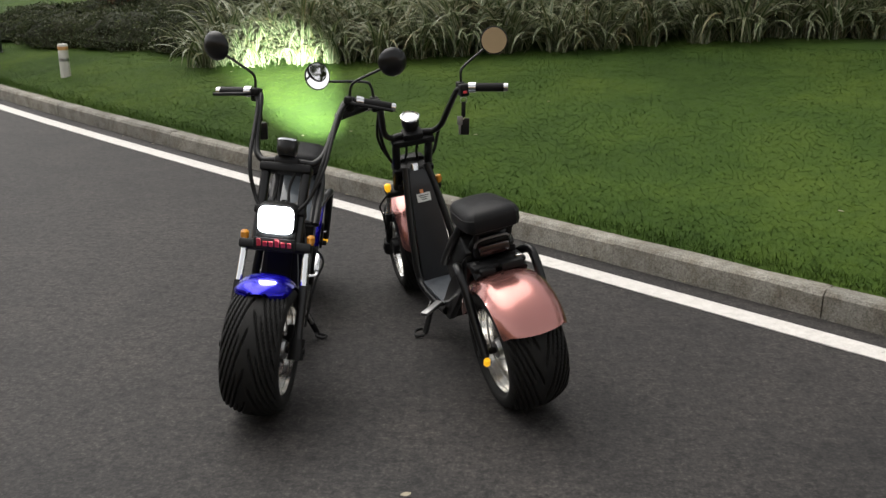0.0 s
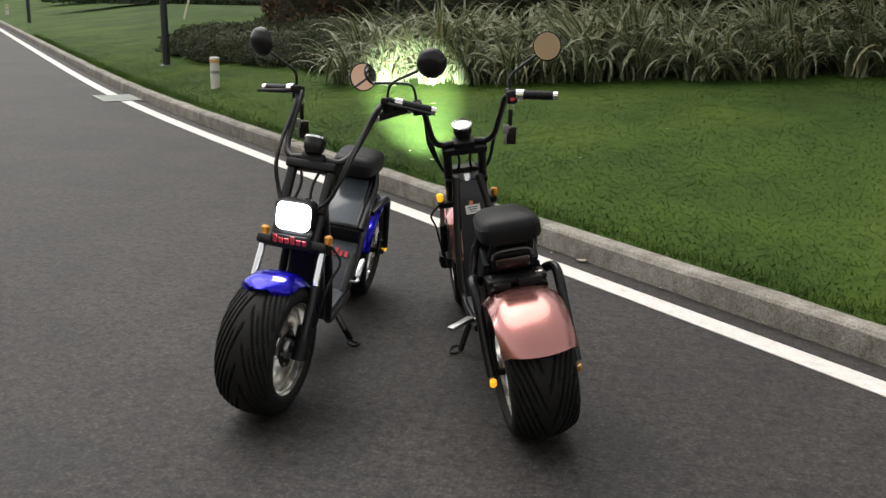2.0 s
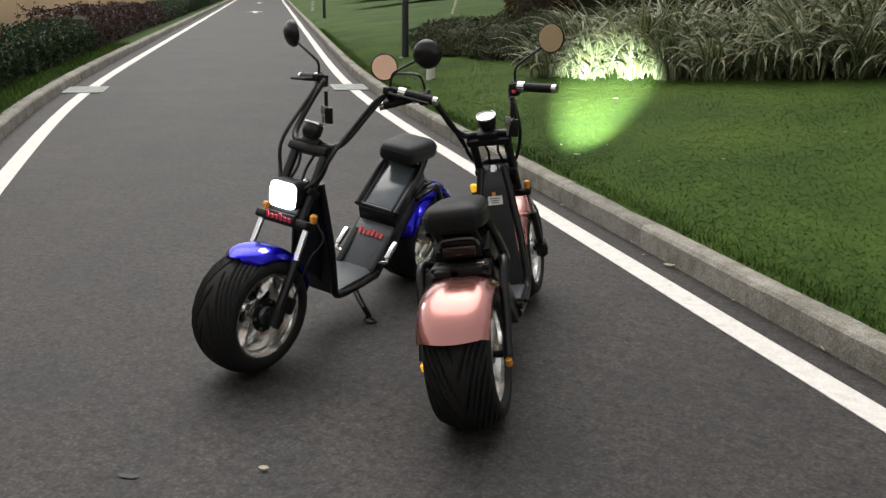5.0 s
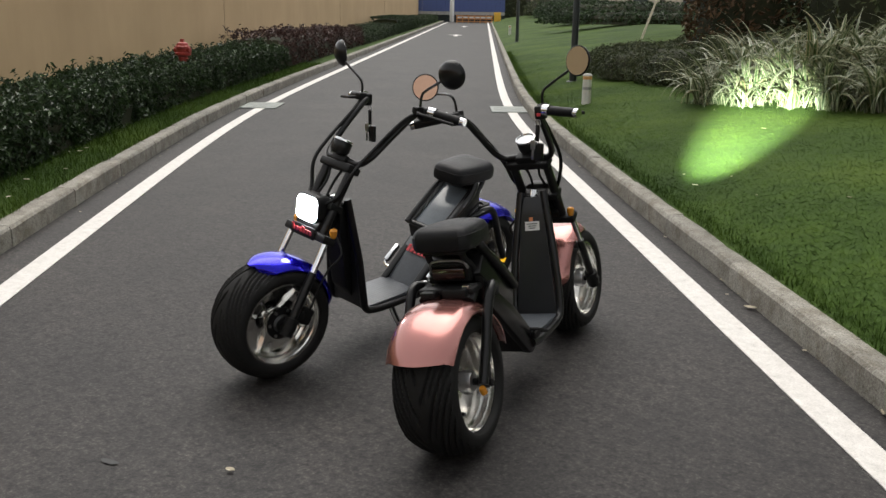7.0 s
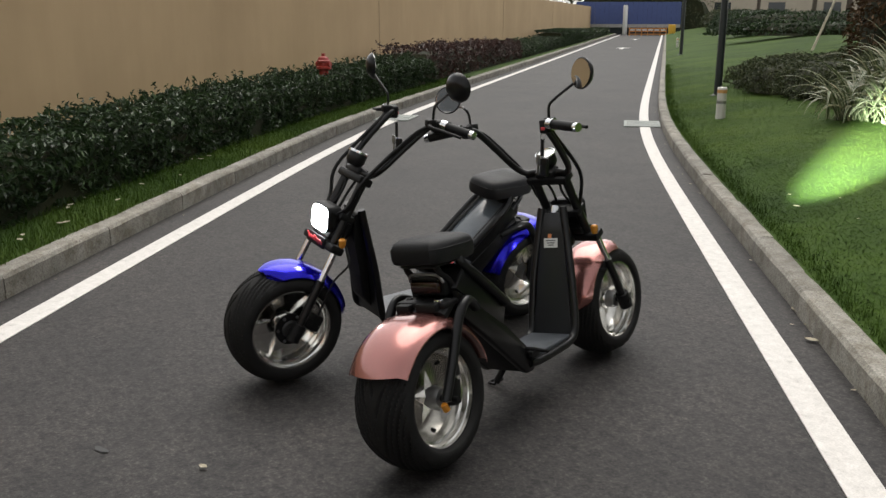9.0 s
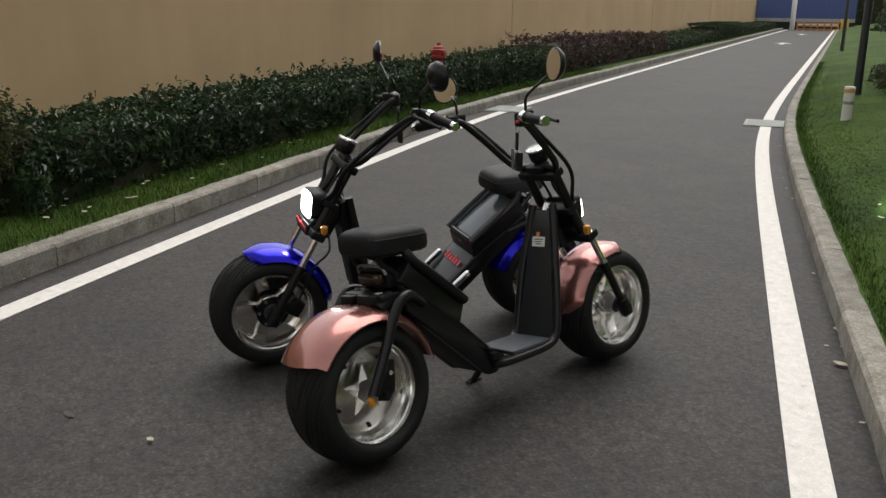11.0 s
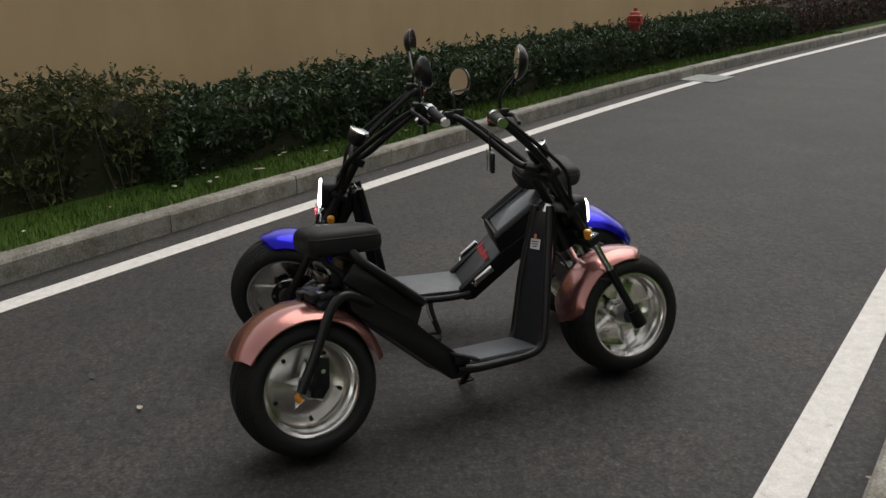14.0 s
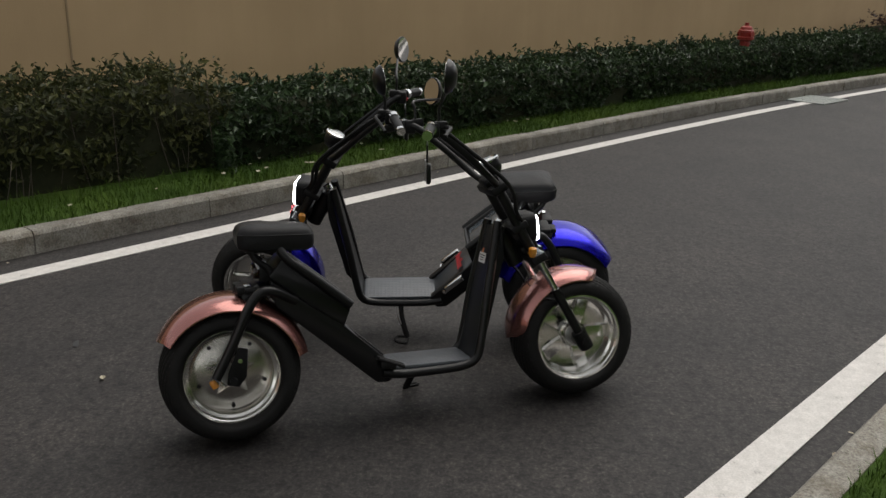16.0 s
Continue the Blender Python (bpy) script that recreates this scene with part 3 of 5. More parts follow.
    part("axle", tube([(0, -0.135, 0), (0, 0.135, 0)], 0.011, 10, False), "matte", hub)
    return hub


def fender_mesh(R, half, a0, a1, point, drop=0.035, n=44, thick=0.004):
    """An arched mudguard round the y axis, from angle a0 to a1. point: how much the ends narrow."""
    rows = []
    for i in range(n + 1):
        q = i / n
        a = radians(a0 + (a1 - a0) * q)
        e = min(q, 1 - q) / 0.16
        w = half * (1 - point * (1 - min(1, e)) ** 2)
        row = []
        for j in range(17):
            s = j / 8 - 1
            r = R - drop * abs(s) ** 3.0
            d = Vector((math.cos(a), 0, math.sin(a)))
            # round the ends a little
            da = radians(5) * (abs(s) ** 2) * (1 if q == 0 else -1 if q == 1 else 0)
            d = Vector((math.cos(a + da), 0, math.sin(a + da)))
            row.append((Vector((0, w * math.sin(s * math.pi / 2) * 0.25 + w * s * 0.75, 0)) + r * d, -d))
        rows.append(row)
    return shell(rows, thick)


def rounded_plate(w, h, r, depth, n=6):
    """A slab with round corners, facing along x."""
    out = []
    for cx, cz, a0 in ((w / 2 - r, h / 2 - r, 0), (-w / 2 + r, h / 2 - r, 90), (-w / 2 + r, -h / 2 + r, 180), (w / 2 - r, -h / 2 + r, 270)):
        out += [(cx + r * math.cos(radians(a0 + 90 * k / n)), cz + r * math.sin(radians(a0 + 90 * k / n))) for k in range(n + 1)]
    bm = bmesh.new()
    rows = []
    for x, k in ((-depth / 2, 0.94), (-depth / 2 + depth * 0.1, 1.0), (depth / 2 - 0.004, 1.0), (depth / 2, 0.95)):
        rows.append([bm.verts.new((x, y * k, z * k)) for y, z in out])
    for A, B in zip(rows, rows[1:]):
        for j in range(len(out)):
            q = (j + 1) % len(out)
            bm.faces.new((A[j], A[q], B[q], B[j]))
    bm.faces.new(rows[0])
    bm.faces.new(rows[-1])
    return bm


def bar_word(parent, m, n, width, height, mat="red"):
    """A row of small upright bars standing in for lettering."""
    for k in range(n):
        h = height * (1.0 if k in (0, 3) else 0.72)
        x = (k - (n - 1) / 2) * width / n
        ob = part("letter_bar", box((x, 0, (h - height) / 2), (width / n * 0.66, 0.0030, h), 0.0006, seg=1), mat, parent)
        ob.matrix_local = m


def scooter(name, o, yaw, lean, steer, paint, label, paint_label, branded):
    base = pose(o[0], o[1], 0.006, 0, 0, yaw) @ pose(0, 0, 0, -lean, 0, 0)
    sc = thing(name, base, label, "scooter", "parked scooters")
    piv = on_fork(0, 0, -0.05)
    S = Matrix.Translation(piv) @ Matrix.Rotation(radians(steer), 4, RAKE) @ Matrix.Translation(-piv)

    def fixed(n, bm, mat, lab="", parent=sc):
        return part(n, bm, mat, parent, lab)

    def steered(n, bm, mat, lab=""):
        ob = part(n, bm, mat, sc, lab)
        ob.matrix_local = S
        return ob

    # wheels and mudguards
    wheel(sc, Matrix.Translation((0, 0, AX)), False, 0.100)
    wheel(sc, S @ Matrix.Translation((WB, 0, AX)), True)
    f = part("rear_fender", fender_mesh(0.244, 0.109, 10, 150, 0.04, 0.036), paint, sc, paint_label)
    f.matrix_local = Matrix.Translation((0, 0, AX))
    f = part("front_fender", fender_mesh(0.233, 0.086, 66, 180, 0.7, 0.034), paint, sc, paint_label)
    f.matrix_local = S @ Matrix.Translation((WB, 0, AX))

    # main frame: side tubes under the footboard and up the front panel
    for s in (1, -1):
        y = 0.088 * s
        fixed("frame_tube", tube([(0.46, y, 0.172), (0.52, y, 0.162), (0.62, y, 0.160), (0.72, y, 0.163), (0.770, y, 0.182), (0.790, y, 0.24),
                                  (0.818, y * 0.88, 0.38), (0.847, y * 0.70, 0.50), (0.875, y * 0.50, 0.62)], 0.0145, 12), "black")
        # rear arm that drops to the axle and ends in a small amber marker
        ya = 0.128 * s
        fixed("rear_arm", tube([(0.20, 0.090 * s, 0.43), (0.135, 0.118 * s, 0.468), (0.095, ya, 0.470), (0.055, ya, 0.425), (0.005, ya, 0.325), (-0.050, ya, 0.226)], 0.0150, 12), "black")
        fixed("marker_lamp", join(lathe([(0, -0.012), (0.0105, -0.012), (0.0105, 0.006), (0.008, 0.011), (0, 0.011)], 14,
                                        Matrix.Translation((-0.058, ya, 0.212)) @ Matrix.Rotation(radians(62), 4, "Y") @ Matrix.Rotation(radians(90), 4, "Z"))),
              "amber_on" if s > 0 else "amber", "amber turn lamp")
        # bracket plate between arm and axle, with its bolt
        fixed("axle_plate", prism([(0.015, 0.19), (-0.020, 0.20), (-0.012, 0.24), (0.020, 0.31), (0.048, 0.303), (0.040, 0.22)], 0.106 * s, 0.117 * s, 0.003), "matte")
        fixed("bolt", lathe([(0, -0.006), (0.007, -0.006), (0.007, 0.006), (0, 0.006)], 8, Matrix.Translation((0.022, 0.122 * s, 0.272))), "chrome")
        # slanted lower rails
        fixed("lower_rail", prism([(0.125, 0.500), (0.140, 0.415), (0.440, 0.142), (0.478, 0.140), (0.512, 0.168), (0.500, 0.192), (0.345, 0.334)], 0.062 * s, 0.090 * s, 0.007), "black")
        # tubes beside the battery up to the seat, hooked down at the back
        fixed("seat_tube", tube([(0.368, 0.090 * s, 0.400), (0.32, 0.092 * s, 0.442), (0.225, 0.092 * s, 0.522), (0.188, 0.088 * s, 0.553), (0.168, 0.080 * s, 0.580), (0.165, 0.070 * s, 0.598)], 0.0145, 12), "black")
        fixed("seat_bracket", tube([(0.075, 0.055 * s, 0.592), (0.092, 0.058 * s, 0.560), (0.125, 0.062 * s, 0.530), (0.140, 0.064 * s, 0.495)], 0.010, 10), "matte")
        # folding foot peg and its bracket
        if not branded:
            fixed("foot_peg", join(box((0.425, 0.150 * s, 0.215), (0.028, 0.110, 0.014), 0.003, Matrix.Rotation(radians(39), 4, "Z")), tube([(0.47, 0.08 * s, 0.200), (0.46, 0.115 * s, 0.205)], 0.009, 8, False)) if s > 0 else
                  join(tube([(0.440, 0.098 * s, 0.228), (0.442, 0.122 * s, 0.228), (0.520, 0.124 * s, 0.196), (0.520, 0.100 * s, 0.196), (0.440, 0.098 * s, 0.228)], 0.0055, 8, False), box((0.475, 0.098 * s, 0.200), (0.050, 0.020, 0.024), 0.004)),
                  "steel" if s > 0 else "matte", "flat metal foot peg" if s > 0 else "folded black foot peg")
            continue
        fixed("foot_peg", join(box((0.415, 0.116 * s, 0.262), (0.085, 0.020, 0.022), 0.005, Matrix.Rotation(radians(40), 4, "Y")),
                               tube([(0.455, 0.09 * s, 0.215), (0.45, 0.118 * s, 0.222), (0.44, 0.118 * s, 0.238)], 0.007, 8)), "chrome", "folded bright metal foot peg")
    # belly plate and floor
    fixed("belly", prism([(0.135, 0.46), (0.15, 0.410), (0.44, 0.146), (0.475, 0.150), (0.480, 0.190), (0.33, 0.335)], -0.064, 0.064, 0.004), "matte")
    fixed("footboard", prism([(0.478, 0.172), (0.760, 0.167), (0.768, 0.175), (0.760, 0.182), (0.482, 0.187)], -0.082, 0.082, 0.003), "rubber_mat", "black ribbed rubber footboard, greyed for reflected sky")
    fixed("ramp", prism([(0.490, 0.180), (0.338, 0.348), (0.330, 0.340), (0.484, 0.168)], -0.082, 0.082, 0.003), "panel", "smooth black sloping panel, lightened for reflected sky")
    fixed("front_panel", prism([(0.766, 0.176), (0.776, 0.176), (0.862, 0.535), (0.878, 0.600), (0.868, 0.604), (0.850, 0.540)], -0.078, 0.078, 0.003,
                               taper=lambda x, z: 1.0 - 0.52 * max(0, (z - 0.3) / 0.3) if z > 0.3 else 1.0), "shield", "tall satin black leg panel")
    fixed("panel_back", prism([(0.790, 0.21), (0.835, 0.26), (0.858, 0.36), (0.895, 0.50), (0.905, 0.60), (0.880, 0.610), (0.850, 0.50)], -0.040, 0.040, 0.010), "matte")
    # battery in its open frame
    bat = fixed("battery_box", prism([(0.370, 0.392), (0.168, 0.560), (0.122, 0.506), (0.344, 0.328)], -0.087, 0.087, 0.008), "black", "black battery case under the seat")
    fixed("battery_lid", prism([(0.352, 0.411), (0.180, 0.554), (0.174, 0.548), (0.346, 0.405)], -0.064, 0.064, 0.0015), "lid", "smooth lid, coloured grey for the sky it reflects", bat)
    for s in (1, -1):
        fixed("lid_rim", tube([(0.362, 0.072 * s, 0.404), (0.172, 0.072 * s, 0.562)], 0.009, 8, False), "black", "", bat)
    for xz in ((0.362, 0.404), (0.172, 0.562)):
        fixed("lid_rim", tube([(xz[0], -0.072, xz[1]), (xz[0], 0.072, xz[1])], 0.009, 8, False), "black", "", bat)
    if branded:
        bar_word(sc, pose(0.3890, 0, 0.3035, -42, 0, 90), 6, 0.118, 0.032)

    # seat
    outline = [(0.040, 0.070), (0.065, 0.090), (0.14, 0.092), (0.235, 0.082), (0.268, 0.060), (0.274, 0.0)]
    outline = outline + [(x, -y) for x, y in outline[-2::-1]]
    bm = bmesh.new()
    layers = [(0.584, 0.86), (0.590, 0.96), (0.603, 1.0), (0.626, 1.0), (0.632, 0.99), (0.643, 0.965), (0.652, 0.91), (0.659, 0.80), (0.664, 0.60), (0.666, 0.3)]
    rings = []
    pl = spline([(x, y, 0) for x, y in outline], 4)
    for z, k in layers:
        rings.append([bm.verts.new((0.155 + (p.x - 0.155) * k, p.y * k, z + 0.030 * ((p.x - 0.13) * -1.5) - (0.004 * (abs(p.y) / 0.1) ** 2 if z > 0.64 else 0))) for p in pl])
    for A, B in zip(rings, rings[1:]):
        for j in range(len(pl)):
            k = (j + 1) % len(pl)
            bm.faces.new((A[j], A[k], B[k], B[j]))
    bm.faces.new(rings[0])
    bm.faces.new(rings[-1])
    seat = fixed("seat", bm, "leather", "padded black vinyl seat with a stitched edge")
    fixed("seat_plate", box((0.15, 0, 0.582), (0.17, 0.13, 0.008), 0.003), "matte", "", seat)
    fixed("seat_seam", tube([(0.155 + (p.x - 0.155) * 0.992, p.y * 0.992, 0.632 + 0.030 * ((p.x - 0.13) * -1.5)) for p in pl], 0.0022, 6, False), "matte", "", seat)
    # tail: lamp, carrier plate, latch
    fixed("tail_lamp", box((0.092, 0, 0.516), (0.024, 0.105, 0.036), 0.008), "tail", "dark red tail lamp")
    fixed("tail_bracket", join(box((0.102, 0, 0.542), (0.022, 0.12, 0.010), 0.003), box((0.115, 0, 0.515), (0.03, 0.125, 0.052), 0.004)), "matte")
    fixed("tail_strip", tube([(0.098, -0.062, 0.530), (0.090, -0.050, 0.552), (0.086, 0.0, 0.557), (0.090, 0.050, 0.552), (0.098, 0.062, 0.530)], 0.0045, 8), "steel", "pale metal strip over the tail lamp")
    fixed("rear_carrier", join(box((0.088, 0, 0.470), (0.075, 0.18, 0.018), 0.006), box((0.055, -0.035, 0.468), (0.05, 0.075, 0.026), 0.006), box((0.045, 0.05, 0.465), (0.035, 0.05, 0.02), 0.005)), "matte")
    fixed("latch", box((0.060, -0.066, 0.484), (0.020, 0.024, 0.010), 0.003), "chrome", "small chrome latch")
    for s in (1, -1):
        fixed("rear_shock", tube([(0.10, 0.07 * s, 0.47), (0.05, 0.07 * s, 0.44)], 0.02, 10, False), "matte")
    # side stand on the left
    stand = fixed("side_stand", join(tube([(0.622, 0.080, 0.158), (0.616, 0.112, 0.108), (0.594, 0.150, 0.042)], 0.0115, 10),
                                     tube([(0.590, 0.150, 0.042), (0.632, 0.148, 0.044), (0.640, 0.176, 0.040), (0.602, 0.186, 0.036), (0.590, 0.155, 0.036)], 0.0055, 8)), "matte")
    fixed("stand_spring", tube([(0.634, 0.090, 0.152), (0.630, 0.112, 0.118), (0.618, 0.128, 0.088)], 0.006, 8), "steel", "", stand)

    # fork, clamps
    for s in (1, -1):
        leg = steered("fork_leg", tube([on_fork(-0.02, 0.108 * s), on_fork(0.205, 0.105 * s)], 0.0150, 14, False), "black")
        part("stanchion", tube([on_fork(0.19, 0.105 * s), on_fork(0.34, 0.100 * s)], 0.0118, 14, False), "chrome", leg, "chrome fork stanchion")
        part("axle_clamp", tube([on_fork(-0.03, 0.108 * s, 0.0), on_fork(0.035, 0.108 * s, 0.0)], 0.025, 12, False), "matte", leg)
        part("fender_stay", tube([on_fork(0.16, 0.104 * s, 0.0), on_fork(0.18, 0.09 * s, -0.03), on_fork(0.20, 0.075 * s, -0.05)], 0.005, 8), "black", leg)
        steered("riser_tube", tube([on_fork(0.32, 0.066 * s), on_fork(0.60, 0.066 * s)], 0.0165, 14, False), "black")
        steered("turn_lamp", join(lathe([(0, -0.020), (0.009, -0.018), (0.0135, -0.007), (0.0135, 0.009), (0.009, 0.014), (0, 0.016)], 14,
                                        Matrix.Translation(on_fork(0.358, 0.108 * s, -0.008)) @ Matrix.Rotation(radians(90), 4, "X"))),
                "amber_on" if (s > 0 and paint == "pink") else "amber", "amber turn lamp")
    steered("lower_clamp", join(box(on_fork(0.325), (0.055, 0.235, 0.030), 0.008, Matrix.Rotation(radians(-28), 4, "Y")),
                                box(on_fork(0.36), (0.06, 0.13, 0.028), 0.006, Matrix.Rotation(radians(-28), 4, "Y"))), "matte")
    steered("middle_clamp", join(box(on_fork(0.44), (0.060, 0.165, 0.026), 0.007, Matrix.Rotation(radians(-28), 4, "Y"))), "matte")
    steered("top_clamp", join(box(on_fork(0.585), (0.058, 0.170, 0.030), 0.008, Matrix.Rotation(radians(-28), 4, "Y")), box(on_fork(0.61), (0.05, 0.08, 0.03), 0.008, Matrix.Rotation(radians(-28), 4, "Y"))), "matte")
    fixed("steering_head", tube([on_fork(0.32, 0, -0.05), on_fork(0.45, 0, -0.05)], 0.030, 16, False), "black")
    steered("ignition_lock", join(lathe([(0, -0.02), (0.016, -0.02), (0.016, 0.012), (0.012, 0.014), (0.012, 0.008), (0, 0.008)], 18,
                                        Matrix.Translation(on_fork(0.465, 0, -0.045)) @ Matrix.Rotation(radians(118), 4, "Y") @ Matrix.Rotation(radians(-90), 4, "Z"))), "chrome", "round chrome ignition lock")
    # headlamp
    tilt = Matrix.Rotation(radians(-4), 4, "Y")
    hc = on_fork(0.415, 0, 0.030)
    lamp = steered("headlamp", join(turned(rounded_plate(0.124, 0.096, 0.024, 0.054), Matrix.Translation(hc) @ tilt), box(hc + Vector((-0.035, 0, -0.005)), (0.04, 0.05, 0.035), 0.006)), "matte", "rectangular black headlamp, lit")
    part("lens", turned(rounded_plate(0.112, 0.086, 0.022, 0.012), Matrix.Translation(hc + Vector((0.030, 0, -0.001))) @ tilt), "lamp_on", lamp, "lit white lens")
    # plate under the lamp
    plate = steered("name_plate", box(on_fork(0.325, 0, 0.030), (0.010, 0.135, 0.040), 0.003, Matrix.Rotation(radians(-12), 4, "Y")), "matte", "small black plate under the headlamp")
    if branded:
        bar_word(plate, Matrix.Translation(on_fork(0.325, 0, 0.0380)) @ pose(0, 0, 0, 12, 0, 90), 6, 0.118, 0.032)

    # handlebar: swept up and back
    zc = on_fork(0.615)
    pts = [(zc.x, 0.0, zc.z), (zc.x + 0.004, 0.056, zc.z - 0.004), (zc.x - 0.004, 0.088, zc.z - 0.004), (zc.x - 0.036, 0.114, zc.z + 0.024), (zc.x - 0.110, 0.130, zc.z + 0.094),
           (zc.x - 0.188, 0.142, zc.z + 0.160), (zc.x - 0.216, 0.154, zc.z + 0.177), (zc.x - 0.232, 0.182, zc.z + 0.180), (zc.x - 0.270, 0.300, zc.z + 0.166)]
    hb = steered("handlebar", tube([(x, -y, z) for x, y, z in pts[:0:-1]] + pts, 0.0115, 12), "black", "tall black swept-back handlebar")
    gdir = (Vector(pts[-1]) - Vector(pts[-2])).normalized()
    for s in (1, -1):
        mir = lambda v: Vector((v[0], v[1] * s, v[2]))
        g0, g1 = Vector(pts[-2]) + 0.012 * gdir, Vector(pts[-1])
        ribs = [g0 + (g1 - g0) * (k / 24) for k in range(25)]
        part("grip", tube([mir(p) for p in ribs], lambda q: 0.0158 + 0.0006 * math.sin(q * 75), 14, False), "matte", hb, "ribbed black rubber grip")
        part("bar_end", tube([mir(g1 - 0.004 * gdir), mir(g1 + 0.016 * gdir)], 0.0150, 14, False), "chrome", hb, "bright metal bar end")
        part("collar", tube([mir(g0 - 0.014 * gdir), mir(g0 + 0.012 * gdir)], 0.0195, 14, False), "chrome", hb, "bright metal collar")
        pb = Vector(pts[-2]) - 0.020 * gdir
        part("switch_box", join(box(mir(pb + Vector((0.004, 0, -0.010))), (0.038, 0.036, 0.046), 0.008), box(mir(pb + Vector((0.03, -0.002, 0.004))), (0.04, 0.028, 0.026), 0.006)), "matte", hb)
        part("switch_button", box(mir(pb + Vector((-0.017, 0, -0.016))), (0.006, 0.014, 0.010), 0.002), "red" if s < 0 else "matte", hb)
        part("brake_lever", tube([mir(q) for q in (pb + Vector((0.035, 0.0, 0.0)), pb + Vector((0.052, 0.03, -0.004)), pb + Vector((0.030, 0.085, -0.012)), pb + Vector((0.004, 0.150, -0.022)))],
                                 lambda q: 0.0068 - 0.001 * q, 8), "matte", hb)
        # mirror on its bent stalk
        r0 = pb + Vector((0.024, 0.0, 0.012))
        mc = pb + Vector((0.020, 0.140, 0.145)) if s < 0 or branded else pb + Vector((0.130, 0.175, 0.105))
        mirr = part("mirror", tube([mir(r0), mir(r0 + Vector((0, 0.004, 0.040))), mir(r0 + Vector((0.004, 0.025, 0.062))), mir(mc + Vector((0.012, -0.040, -0.028)))], 0.0048, 8, True, 4), "black", hb)
        face = Matrix.Translation(mir(mc)) @ Matrix.Rotation(radians(20 * s), 4, "Z") @ Matrix.Rotation(radians(6), 4, "Y") @ Matrix.Rotation(radians(90), 4, "Z")
        part("mirror_shell", lathe([(0.0, -0.026), (0.022, -0.024), (0.040, -0.014), (0.049, -0.002), (0.050, 0.004), (0.047, 0.006), (0.0, 0.003)], 32, face), "black", mirr)
        part("mirror_glass", lathe([(0.0, 0.0068), (0.0455, 0.0068), (0.0455, 0.0062), (0.0, 0.0062)], 32, face), "mirror", mirr, "round mirror glass")
    # cables
    for s, dx in ((1, 0.0), (-1, 0.0), (1, 0.012)):
        q = Vector(pts[-2])
        a = Vector((q.x + 0.03, (q.y - 0.02) * s, q.z))
        hang = 0.03 + dx
        steered("cable", tube([a, Vector((q.x + 0.088 + dx, 0.140 * s, q.z - 0.040)), Vector((zc.x + 0.030 + dx, (0.118 + dx) * s, zc.z - 0.005)), Vector((zc.x + 0.068 + dx, 0.090 * s, zc.z - 0.105)),
                               on_fork(0.42, 0.045 * s, hang)], 0.0055 if dx else 0.0068, 8), "matte")
    for s in (1, -1):
        steered("fork_cable", tube([on_fork(0.58, 0.035 * s, 0.01), on_fork(0.52, 0.020 * s, 0.012), on_fork(0.45, 0.028 * s, 0.022)], 0.005, 8), "matte")
    steered("brake_hose", tube([on_fork(0.35, 0.105, -0.03), on_fork(0.30, 0.150, -0.045), on_fork(0.22, 0.135, -0.03), on_fork(0.08, 0.118, -0.045)], 0.004, 8), "matte")
    steered("caliper", join(box(on_fork(0.055, 0.085, -0.058), (0.05, 0.045, 0.06), 0.008, Matrix.Rotation(radians(-28), 4, "Y")), box(on_fork(0.05, 0.1, -0.03), (0.03, 0.02, 0.03), 0.004)), "matte", "black brake caliper")
    # round speedometer
    gm = Matrix.Translation(on_fork(0.665, 0, 0.030)) @ Matrix.Rotation(radians(-24), 4, "Y") @ Matrix.Rotation(radians(90), 4, "X")
    gauge = steered("speedometer", lathe([(0.0, -0.045), (0.026, -0.045), (0.034, -0.030), (0.035, 0.0), (0.033, 0.004)], 32, gm), "black", "round speedometer in a black cup")
    part("bezel", lathe([(0.034, 0.000), (0.037, 0.002), (0.037, 0.008), (0.032, 0.010), (0.030, 0.006)], 36, gm, True), "chrome", gauge, "chrome ring")
    part("dial", lathe([(0.0, 0.0055), (0.0315, 0.0055), (0.0315, 0.004), (0.0, 0.004)], 32, gm), "dial", gauge, "pale dial face")
    part("dial_window", lathe([(0.0, 0.0064), (0.020, 0.0064), (0.020, 0.0056), (0.0, 0.0056)], 28, gm), "white", gauge)
    # paper label on the leg panel
    if not branded:
        lab = pose(0.8400, 0.0, 0.497, 0, 0, 0) @ Matrix.Rotation(radians(14), 4, "Y")
        st = part("sticker", box((-0.0055, 0.0, 0.0), (0.001, 0.056, 0.034), 0), "sticker", sc, "small white paper label", smooth=False)
        st.matrix_local = lab
        st2 = part("sticker_mark", box((-0.0058, 0.004, 0.025), (0.001, 0.014, 0.015), 0), "orange", sc, "small orange label", smooth=False)
        st2.matrix_local = lab
        for k in range(3):
            b = part("print_bar", box((-0.0064, 0.0, 0.008 - 0.008 * k), (0.0006, 0.04 - 0.008 * k, 0.003), 0), "matte", st, smooth=False)
    # the lamp's beam
    lm = base @ S
    p0, p1 = lm @ (hc + Vector((0.06, 0, 0))), lm @ (hc + Vector((1.06, 0.010, -0.060)))
    beam = new(name + "_beam", bpy.data.lights.new("beam", "SPOT"))
    beam.data.energy, beam.data.spot_size, beam.data.spot_blend, beam.data.shadow_soft_size = 12000, radians(12.8), 1.0, 0.03
    beam.data.color = (0.85, 1.0, 0.84)
    beam.matrix_world = look(p0, p1)
    # key ring that hangs from the right-hand switch box
    kp = lm @ Vector((pts[-2][0] - 0.005, -(pts[-2][1] - 0.025), pts[-2][2] - 0.030))
